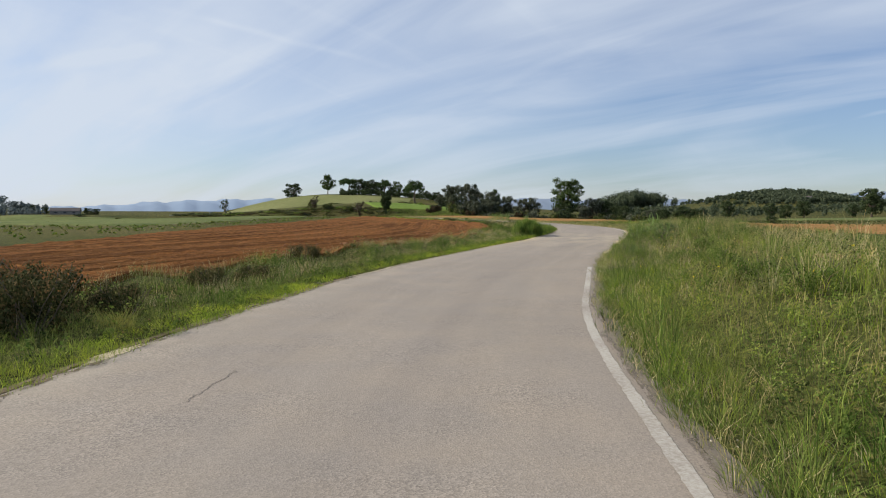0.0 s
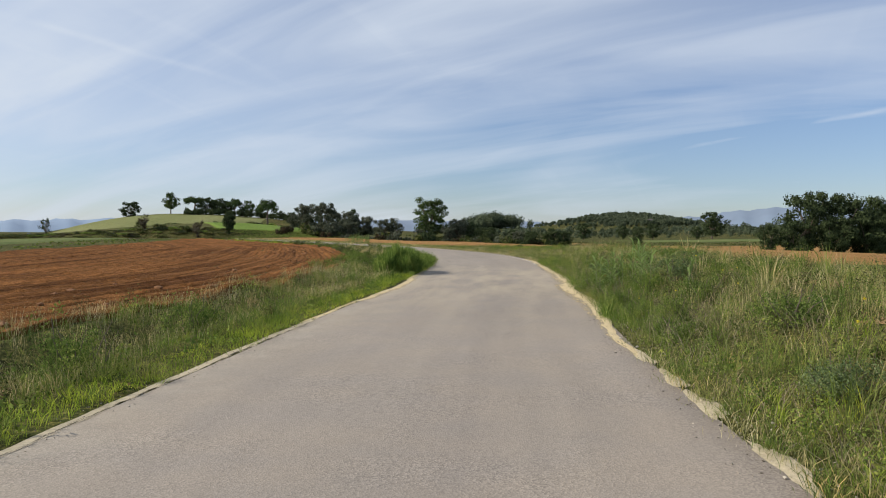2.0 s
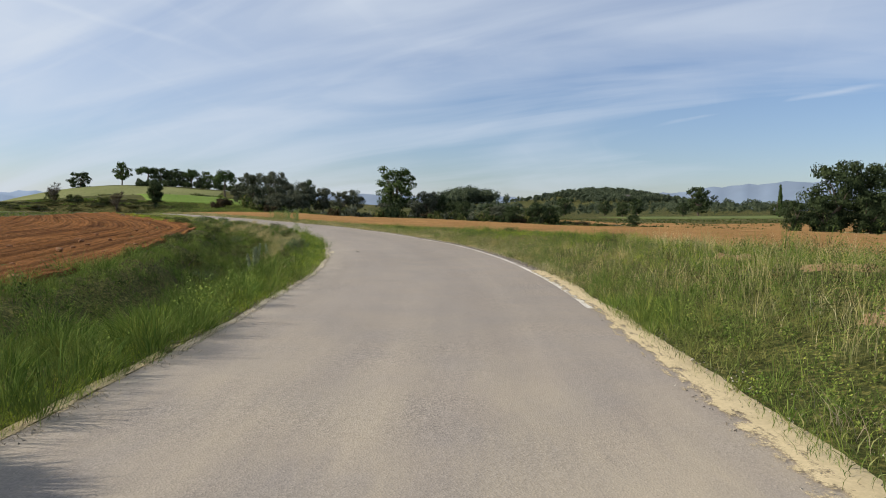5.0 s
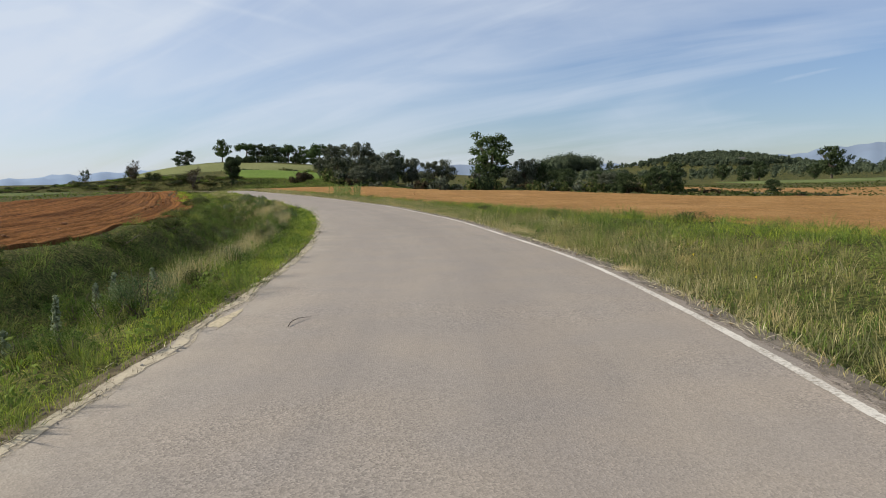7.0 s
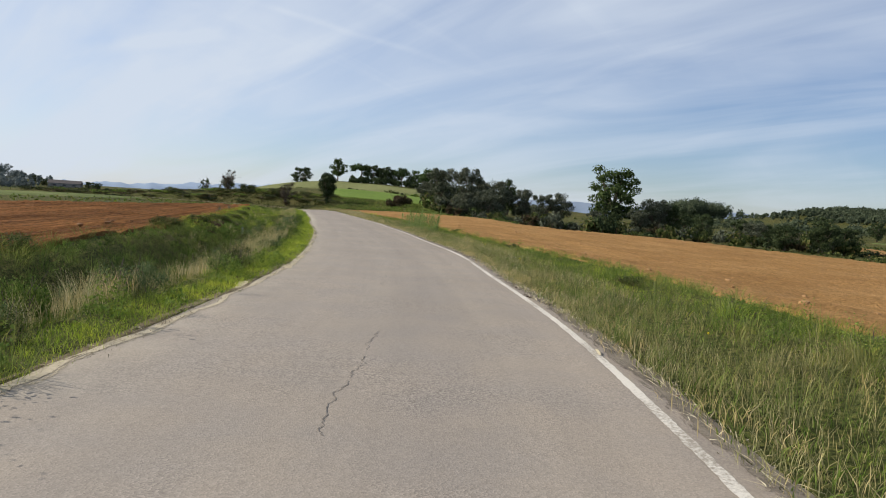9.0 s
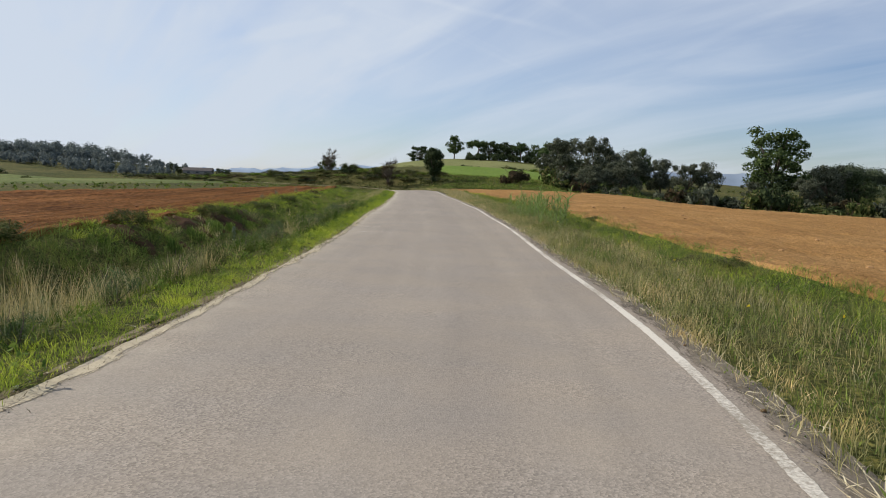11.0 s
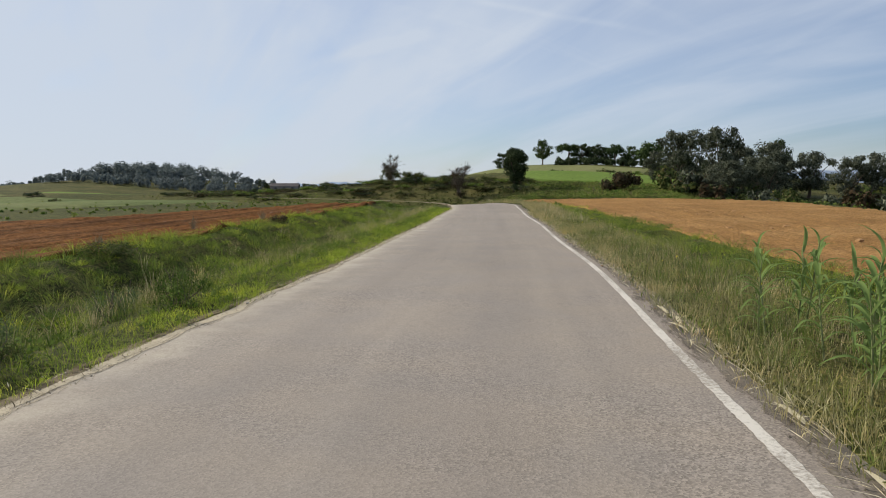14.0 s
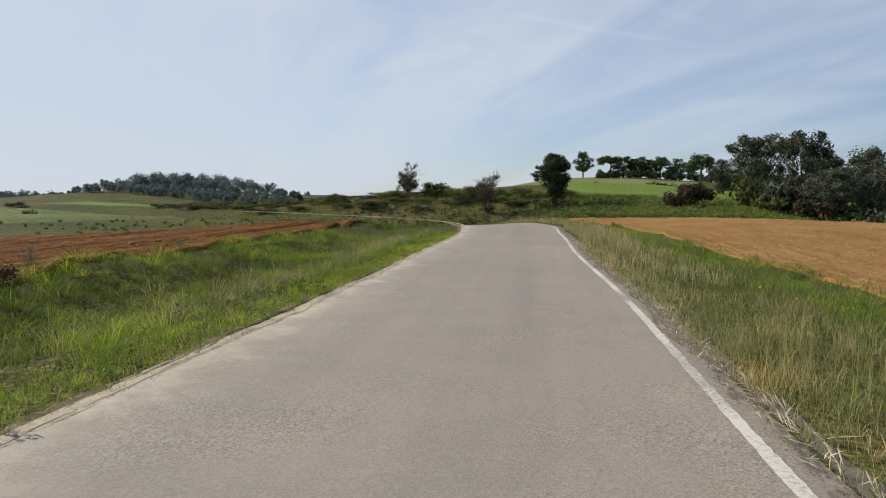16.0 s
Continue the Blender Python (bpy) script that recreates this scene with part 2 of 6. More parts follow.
def asphalt_material():
    m, nt, bsdf, N, K = nodes("asphalt")
    grain = N("ShaderNodeTexVoronoi")
    grain.inputs["Scale"].default_value = 75.0
    co = N("ShaderNodeTexCoord")
    K(co.outputs["Object"], grain.inputs[0])
    stone = ramp(nt, grain.outputs["Color"], [(0.1, (0.245, 0.215, 0.181)), (0.5, (0.284, 0.249, 0.209)), (0.9, (0.325, 0.285, 0.240))])
    bared = ramp(nt, grain.outputs["Color"], [(0.1, (0.165, 0.145, 0.123)), (0.5, (0.277, 0.243, 0.205)), (0.9, (0.39, 0.343, 0.289))])
    worn = noise_of(nt, 0.5, 4, 0.6)
    stone = mix(nt, stone, bared, ramp(nt, worn, [(0.46, (0, 0, 0)), (0.66, (0.9, 0.9, 0.9))]))
    stain = noise_of(nt, 0.22, 5, 0.55)
    col = mix(nt, stone, ramp(nt, stain, [(0.3, (0.94, 0.935, 0.93)), (0.7, (1.05, 1.04, 1.03))]), 1.0, "MULTIPLY")
    # patched places, pinkish or greyer
    patchy = noise_of(nt, 1.1, 3, 0.5)
    col = mix(nt, col, ramp(nt, patchy, [(0.38, (0.965, 0.97, 0.985)), (0.62, (1.035, 1.02, 1.0))]), 1.0, "MULTIPLY")
    uv = N("ShaderNodeUVMap")
    sep = N("ShaderNodeSeparateXYZ")
    K(uv.outputs[0], sep.inputs[0])
    # drawn-out streaks along the wheels' way
    streak = noise_of(nt, 1.0, 4, 0.55, (13.0, 26.0, 1.0), 0, "UV")
    col = mix(nt, col, ramp(nt, streak, [(0.32, (0.95, 0.95, 0.955)), (0.68, (1.05, 1.045, 1.04))]), 1.0, "MULTIPLY")
    # dusty margins, paler wheel tracks, a darker middle strip
    across = ramp(nt, sep.outputs[0], [(0.0, (1.0, 0.99, 0.97)), (0.16, (1.0, 1.0, 1.0)), (0.30, (0.985, 0.985, 0.99)), (0.45, (1.0, 1.0, 1.0)), (0.60, (0.93, 0.93, 0.94)), (0.74, (1.0, 0.995, 0.985)), (0.94, (1.0, 0.99, 0.98)), (0.962, (0.93, 0.92, 0.91)), (1.0, (0.84, 0.82, 0.80))])
    col = mix(nt, col, across, 1.0, "MULTIPLY")
    # pale dust blown along the left edge, thinning inwards
    ragged = noise_of(nt, 1.6, 6, 0.65)
    reach = N("ShaderNodeMath")
    reach.operation = "MULTIPLY_ADD"
    reach.inputs[1].default_value, reach.inputs[2].default_value = -0.34, 0.17
    K(ragged, reach.inputs[0])
    edge_at = N("ShaderNodeMath")
    K(sep.outputs[0], edge_at.inputs[0])
    K(reach.outputs[0], edge_at.inputs[1])
    dusty = ramp(nt, edge_at.outputs[0], [(0.0, (0.85, 0.85, 0.85)), (0.035, (0.6, 0.6, 0.6)), (0.10, (0.18, 0.18, 0.18)), (0.2, (0, 0, 0))])
    # the dust lies thick only along the last straight
    dusty = mix(nt, dusty, ramp(nt, sep.outputs[1], [(0.5, (0.3, 0.3, 0.3)), (0.6, (1, 1, 1))]), 1.0, "MULTIPLY")
    col = mix(nt, col, (0.52, 0.46, 0.36), dusty)
    # washed-out sand where the road runs past the bare bank
    at = N("ShaderNodeSeparateXYZ")
    K(co.outputs["Object"], at.inputs[0])
    here = ramp(nt, sep.outputs[1], [(0.0, (0, 0, 0)), (0.1721, (0, 0, 0)), (0.194, (0.45, 0.45, 0.45)), (0.2182, (1, 1, 1)), (0.2466, (0.85, 0.85, 0.85)), (0.2771, (0, 0, 0))])
    drift = noise_of(nt, 1.0, 6, 0.6, (5.0, 44.0, 1.0), 0, "UV")
    fac = mix(nt, here, ramp(nt, drift, [(0.42, (0, 0, 0)), (0.66, (1, 1, 1))]), 1.0, "MULTIPLY")
    col = mix(nt, col, (0.46, 0.385, 0.27), mix(nt, fac, (0.7, 0.7, 0.7), 1.0, "MULTIPLY"))
    K(col, bsdf.inputs["Base Color"])
    bsdf.inputs["Roughness"].default_value = 0.9
    bsdf.inputs["Specular IOR Level"].default_value = 0.12
    bump(nt, bsdf, grain.outputs["Distance"], 0.35, 0.005)
    return m


def paint_material(name, bare, paint, lo, hi):
    m, nt, bsdf, N, K = nodes(name)
    worn = noise_of(nt, 26, 7, 0.75)
    wear = noise_of(nt, 0.6, 3)
    f = mix(nt, worn, wear, 0.4)
    K(ramp(nt, f, [(lo, bare), (hi, paint)]), bsdf.inputs["Base Color"])
    bsdf.inputs["Roughness"].default_value = 0.9
    bsdf.inputs["Specular IOR Level"].default_value = 0.1
    bump(nt, bsdf, worn, 0.2, 0.004)
    return m


ASPHALT = asphalt_material()
PAINT = paint_material("worn_white_paint", (0.29, 0.255, 0.21), (0.60, 0.56, 0.485), 0.41, 0.53)
PAINT_OLD = paint_material("faded_old_paint", (0.26, 0.225, 0.187), (0.43, 0.40, 0.35), 0.37, 0.55)
SAND = surface("pale_sand", [(0.3, (0.50, 0.40, 0.235)), (0.55, (0.60, 0.485, 0.29)), (0.75, (0.42, 0.34, 0.215))], 1.2, 22, relief=0.35, depth=0.012, ragged=True, blotch=0.35)
SPILL = surface("spilled_sand", [(0.3, (0.44, 0.37, 0.25)), (0.55, (0.55, 0.465, 0.315)), (0.75, (0.38, 0.32, 0.22))], 3.0, 30, relief=0.3, depth=0.008)
GRIT = surface("grey_grit", [(0.3, (0.14, 0.12, 0.097)), (0.6, (0.23, 0.197, 0.155)), (0.8, (0.17, 0.145, 0.112))], 1.5, 34, relief=0.4, depth=0.01, ragged=True)
DUST = surface("pale_road_dust", [(0.3, (0.10, 0.08, 0.05)), (0.55, (0.20, 0.16, 0.10)), (0.75, (0.38, 0.32, 0.23))], 2.4, 26, relief=0.3, depth=0.008, ragged=True)
DUST_PALE = surface("cream_dust", [(0.3, (0.40, 0.345, 0.25)), (0.55, (0.50, 0.43, 0.31)), (0.75, (0.34, 0.29, 0.21))], 1.6, 26, relief=0.3, depth=0.006, ragged=True, blotch=0.4)
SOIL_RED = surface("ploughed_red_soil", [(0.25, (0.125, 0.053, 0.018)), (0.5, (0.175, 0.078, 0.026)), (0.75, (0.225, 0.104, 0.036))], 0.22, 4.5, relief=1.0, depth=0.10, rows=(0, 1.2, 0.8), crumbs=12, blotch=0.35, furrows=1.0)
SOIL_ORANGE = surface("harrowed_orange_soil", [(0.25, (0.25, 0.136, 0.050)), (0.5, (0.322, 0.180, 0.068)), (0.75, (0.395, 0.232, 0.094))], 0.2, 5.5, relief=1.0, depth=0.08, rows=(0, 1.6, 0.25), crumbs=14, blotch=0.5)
SOIL_BARE = surface("bare_bank_soil", [(0.3, (0.24, 0.145, 0.075)), (0.6, (0.36, 0.24, 0.13)), (0.8, (0.19, 0.11, 0.06))], 1.0, 7, relief=0.9, depth=0.06)
SOIL_DARK = surface("dark_bank_soil", [(0.3, (0.055, 0.032, 0.02)), (0.6, (0.10, 0.058, 0.034)), (0.8, (0.15, 0.088, 0.05))], 1.6, 9, relief=1.0, depth=0.06)
# turf base kept dark to stand for the shade between blades
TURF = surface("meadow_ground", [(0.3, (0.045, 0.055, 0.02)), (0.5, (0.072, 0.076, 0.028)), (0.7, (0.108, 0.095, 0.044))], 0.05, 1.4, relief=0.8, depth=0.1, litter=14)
CROP_BRIGHT = surface("young_green_crop", [(0.3, (0.125, 0.19, 0.034)), (0.7, (0.165, 0.235, 0.048))], 0.05, 1.6, relief=0.6)
CROP_PALE = surface("pale_dry_pasture", [(0.3, (0.15, 0.165, 0.062)), (0.7, (0.22, 0.225, 0.095))], 0.03, 0.9, relief=0.6)
MEADOW = surface("damp_green_meadow", [(0.3, (0.10, 0.13, 0.045)), (0.55, (0.145, 0.17, 0.06)), (0.75, (0.19, 0.195, 0.08))], 0.08, 1.1, relief=0.8, depth=0.1)
STUBBLE = surface("straw_stubble", [(0.3, (0.28, 0.20, 0.10)), (0.7, (0.38, 0.28, 0.15))], 0.04, 0.9, relief=0.6)
BARK = plain("grey_brown_bark", (0.11, 0.085, 0.06), 0.9, 5)
BARK_PALE = plain("pale_bare_twigs", (0.20, 0.165, 0.13), 0.9, 5)
# the haze of distance is put into both mountain base colours
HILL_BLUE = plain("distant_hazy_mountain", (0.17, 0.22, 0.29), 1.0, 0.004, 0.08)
HILL_PALE = plain("far_haze_tinted_mountain", (0.20, 0.27, 0.37), 1.0, 0.004, 0.06)
OLIVE = leafy("grey_green_olive_leaves", [(0.0, (0.035, 0.042, 0.026)), (0.5, (0.085, 0.095, 0.062)), (1.0, (0.17, 0.18, 0.122))], through_light=0.2, lift=0.2)
OAK = leafy("dark_green_leaves", [(0.0, (0.022, 0.033, 0.015)), (0.5, (0.045, 0.062, 0.026)), (1.0, (0.085, 0.108, 0.046))], through_light=0.2, lift=0.2)
POPLAR = leafy("open_green_leaves", [(0.0, (0.035, 0.055, 0.02)), (0.5, (0.065, 0.095, 0.03)), (1.0, (0.11, 0.145, 0.05))], through_light=0.25, lift=0.2)
PINE = leafy("dark_pine_needles", [(0.0, (0.03, 0.05, 0.018)), (0.5, (0.055, 0.085, 0.028)), (1.0, (0.085, 0.12, 0.04))], through_light=0.15)
WOODS_GREEN = leafy("dark_green_wood_leaves", [(0.0, (0.045, 0.06, 0.035)), (0.5, (0.075, 0.095, 0.055)), (1.0, (0.11, 0.13, 0.075))], through_light=0.15, lift=0.5)
# pale bluish tones put the haze of distance into the leaf colour
WOODS = leafy("haze_tinted_leaves", [(0.0, (0.10, 0.122, 0.118)), (0.5, (0.155, 0.18, 0.168)), (1.0, (0.21, 0.24, 0.215))], through_light=0.25, lift=0.6)
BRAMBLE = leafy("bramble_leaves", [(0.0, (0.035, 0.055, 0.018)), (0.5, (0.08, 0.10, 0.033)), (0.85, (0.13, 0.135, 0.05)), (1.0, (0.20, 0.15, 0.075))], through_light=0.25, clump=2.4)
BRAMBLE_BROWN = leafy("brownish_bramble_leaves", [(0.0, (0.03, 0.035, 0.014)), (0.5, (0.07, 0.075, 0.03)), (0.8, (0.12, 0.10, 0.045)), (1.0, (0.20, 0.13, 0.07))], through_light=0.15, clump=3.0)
REDBUSH = leafy("reddish_dark_leaves", [(0.0, (0.03, 0.025, 0.015)), (0.5, (0.055, 0.05, 0.025)), (1.0, (0.10, 0.06, 0.035))], through_light=0.2)
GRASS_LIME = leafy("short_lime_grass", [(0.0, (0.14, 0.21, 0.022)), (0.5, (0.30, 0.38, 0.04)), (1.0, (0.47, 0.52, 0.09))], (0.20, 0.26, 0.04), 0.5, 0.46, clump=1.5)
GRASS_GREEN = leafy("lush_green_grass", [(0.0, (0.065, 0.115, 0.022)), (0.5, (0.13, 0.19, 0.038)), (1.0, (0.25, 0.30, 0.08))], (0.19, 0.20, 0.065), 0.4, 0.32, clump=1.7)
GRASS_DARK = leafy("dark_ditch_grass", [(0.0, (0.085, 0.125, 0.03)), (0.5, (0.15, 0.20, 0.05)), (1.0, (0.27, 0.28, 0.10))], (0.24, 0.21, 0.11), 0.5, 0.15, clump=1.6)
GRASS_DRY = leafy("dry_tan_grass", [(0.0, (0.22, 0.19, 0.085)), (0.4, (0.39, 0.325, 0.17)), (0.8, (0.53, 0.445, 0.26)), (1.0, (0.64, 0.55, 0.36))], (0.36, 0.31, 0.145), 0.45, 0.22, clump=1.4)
# deeper greens put the shade inside dense growth into the colour
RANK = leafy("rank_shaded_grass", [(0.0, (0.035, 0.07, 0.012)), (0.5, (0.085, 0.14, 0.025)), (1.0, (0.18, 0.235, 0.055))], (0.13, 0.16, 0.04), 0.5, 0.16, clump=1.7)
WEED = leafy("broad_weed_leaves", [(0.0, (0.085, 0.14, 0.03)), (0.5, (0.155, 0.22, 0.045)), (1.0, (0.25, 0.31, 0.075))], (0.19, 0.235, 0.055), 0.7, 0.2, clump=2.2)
CANE_LEAF = leafy("cane_leaves", [(0.0, (0.10, 0.165, 0.04)), (0.6, (0.20, 0.28, 0.085)), (1.0, (0.36, 0.42, 0.18))], through_light=0.4, rough=0.6)
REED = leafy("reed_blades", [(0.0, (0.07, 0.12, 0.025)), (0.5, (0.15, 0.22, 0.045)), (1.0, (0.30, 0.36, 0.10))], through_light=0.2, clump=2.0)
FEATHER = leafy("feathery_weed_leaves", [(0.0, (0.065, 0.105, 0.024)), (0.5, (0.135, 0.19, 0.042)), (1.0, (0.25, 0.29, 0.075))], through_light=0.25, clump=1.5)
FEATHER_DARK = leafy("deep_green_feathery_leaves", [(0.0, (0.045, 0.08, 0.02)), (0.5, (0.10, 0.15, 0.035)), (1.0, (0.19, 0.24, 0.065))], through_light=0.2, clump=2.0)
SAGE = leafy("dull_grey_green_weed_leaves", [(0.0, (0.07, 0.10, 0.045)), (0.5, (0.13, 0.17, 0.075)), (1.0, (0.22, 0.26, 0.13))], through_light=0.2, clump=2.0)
STALK_LEAF = leafy("grey_green_stalk_leaves", [(0.0, (0.12, 0.15, 0.08)), (0.6, (0.22, 0.26, 0.15)), (1.0, (0.34, 0.38, 0.24))], through_light=0.2)
CANE_STALK = plain("cane_stalk", (0.17, 0.19, 0.07), 0.5, 8)
STRAW_DULL = leafy("dull_dead_grass", [(0.0, (0.10, 0.08, 0.045)), (0.5, (0.20, 0.165, 0.10)), (1.0, (0.34, 0.29, 0.19))], through_light=0.1, lift=0.5)
STRAW = leafy("dead_straw", [(0.0, (0.38, 0.31, 0.18)), (0.5, (0.60, 0.52, 0.34)), (1.0, (0.75, 0.68, 0.48))], through_light=0.15, lift=0.5)
YELLOW = leafy("yellow_petals", [(0.0, (0.65, 0.50, 0.03)), (1.0, (0.8, 0.66, 0.06))], through_light=0.3)
TAR = plain("dark_crack", (0.135, 0.118, 0.10), 0.9, 20)
CHALK = plain("white_chalk", (0.52, 0.50, 0.47), 0.9, 30)
ROOF = plain("faded_clay_tiles", (0.09, 0.075, 0.07), 0.9, 1)
PLASTER = plain("weathered_plaster", (0.20, 0.19, 0.18), 0.9, 1)
GLASS_DARK = plain("dark_window_glass", (0.05, 0.05, 0.06), 0.2, 1)
STONE = plain("pale_field_stone", (0.40, 0.36, 0.29), 0.9, 9)

GRAVEL = leafy("loose_gravel", [(0.0, (0.10, 0.085, 0.07)), (0.4, (0.24, 0.205, 0.165)), (0.8, (0.40, 0.35, 0.28)), (1.0, (0.55, 0.49, 0.40))], through_light=0.0, lift=0.6)


# ---- the plan: the road's two edges, station by station ----
LEFT = np.array([(-5.2, -14), (-4.2, -4), (-3.7, 4), (-3.1, 9.6), (-2.2, 15), (-0.95, 20), (0.6, 25), (2.13, 30), (3.72, 34.8), (5.24, 40), (6.6, 45), (8.0, 51), (9.0, 56),
                 (9.6, 61), (9.95, 67), (9.95, 73), (9.5, 80), (8.7, 87), (7.5, 93), (5.9, 100), (4.0, 107), (2.3, 113), (0.5, 120), (-1.5, 127), (-3.6, 134.5), (-6, 142.5),
                 (-9.3, 153), (-14, 163), (-22, 170), (-36, 177), (-60, 185)], float)
RIGHT = np.array([(0.0, -14.5), (0.75, -4.5), (1.4, 4), (2.0, 9.6), (3.1, 15), (4.1, 19.5), (5.3, 24), (6.87, 29), (8.58, 34.5), (10.24, 40), (11.6, 45), (13.2, 51), (14.2, 56),
                  (14.87, 61), (15.2, 67), (14.9, 73), (14.38, 80), (13.35, 87), (12.3, 93.5), (10.57, 100.5), (8.75, 108), (7.1, 114), (5.3, 120.7), (3.3, 127.1), (1.1, 134.5), (-1.4, 142.2),
                  (-4.5, 152.5), (-8.5, 163.5), (-18, 174), (-34, 182), (-59, 190)], float)
rng = np.random.default_rng(7)


def spline(pts, per=14):
    p = np.vstack([2 * pts[0] - pts[1], pts, 2 * pts[-1] - pts[-2]])
    out = []
    for i in range(1, len(p) - 2):
        a, b, c, d = p[i - 1], p[i], p[i + 1], p[i + 2]
        for t in np.arange(per) / per:
            out.append(0.5 * (2 * b + (c - a) * t + (2 * a - 5 * b + 4 * c - d) * t * t + (3 * b - a - 3 * c + d) * t ** 3))
    return np.array(out + [pts[-1]])


EDGE_L, EDGE_R = spline(LEFT), spline(RIGHT)


def outward(edge, side):
    d = np.gradient(edge, axis=0)
    n = np.stack([-d[:, 1], d[:, 0]], 1) * side
    return n / np.linalg.norm(n, axis=1)[:, None]


OUT_L, OUT_R = outward(EDGE_L, 1), outward(EDGE_R, -1)
ALONG = np.concatenate([[0], np.cumsum(np.linalg.norm(np.diff((EDGE_L + EDGE_R) / 2, axis=0), axis=1))])


def smooth(a, b, v):
    t = np.clip((v - a) / (b - a), 0, 1)
    return t * t * (3 - 2 * t)


def off_road(x, y):
    """Signed distance outwards from the left and from the right edge, and the y of the nearest station."""
    x, y = np.ravel(x), np.ravel(y)
    dl, dr, st = np.full(len(x), 1e3), np.full(len(x), 1e3), np.array(y, float)
    near = (x > -130) & (x < 80) & (y > -40) & (y < 240)
    idx = np.nonzero(near)[0]
    for part_ in np.array_split(idx, max(1, len(idx) // 20000)):
        q = np.stack([x[part_], y[part_]], 1)
        for edge, out, d in ((EDGE_L, OUT_L, dl), (EDGE_R, OUT_R, dr)):
            e, o = edge[::2], out[::2]
            k = np.argmin((q[:, None, 0] - e[None, :, 0]) ** 2 + (q[:, None, 1] - e[None, :, 1]) ** 2, axis=1)
            d[part_] = ((q - e[k]) * o[k]).sum(1)
            st[part_] = e[k][:, 1]
    return dl, dr, st


def wave(x, y, k, seed):
    r = np.random.default_rng(seed)
    v = 0
    for i in range(5):
        a, f, p = r.uniform(0, 6.3), k * r.uniform(0.6, 1.7), r.uniform(0, 6.3)
        v = v + np.sin((x * np.cos(a) + y * np.sin(a)) * f + p)
    return v / 5


FIELD_GAP = ([-40, 10, 20, 40, 61, 70, 85, 103, 125, 150, 170], [3.4, 3.4, 3.2, 3.0, 5.2, 5.8, 5.2, 5.2, 5.4, 5.8, 6])
BANK = ([-20, 14, 26, 40, 52, 60, 68, 76, 86, 100, 200], [0.70, 0.66, 0.62, 0.62, 0.58, 0.5, 0.38, 0.2, 0.0, -0.1, -0.12])
FIELD_END = ([40, 48, 80, 99, 108, 130, 137, 150, 163, 170, 177, 230], [80, 78, 72, 60, 40, 27, 20, 16, 14, 10, -2, -30])


def beyond_bend(x, y):
    """The hollow into which the road runs down after the far bend."""
    return -1.7 * smooth(-9, -24, x) * smooth(-130, -80, x) * smooth(156, 168, y) * (1 - smooth(186, 202, y))


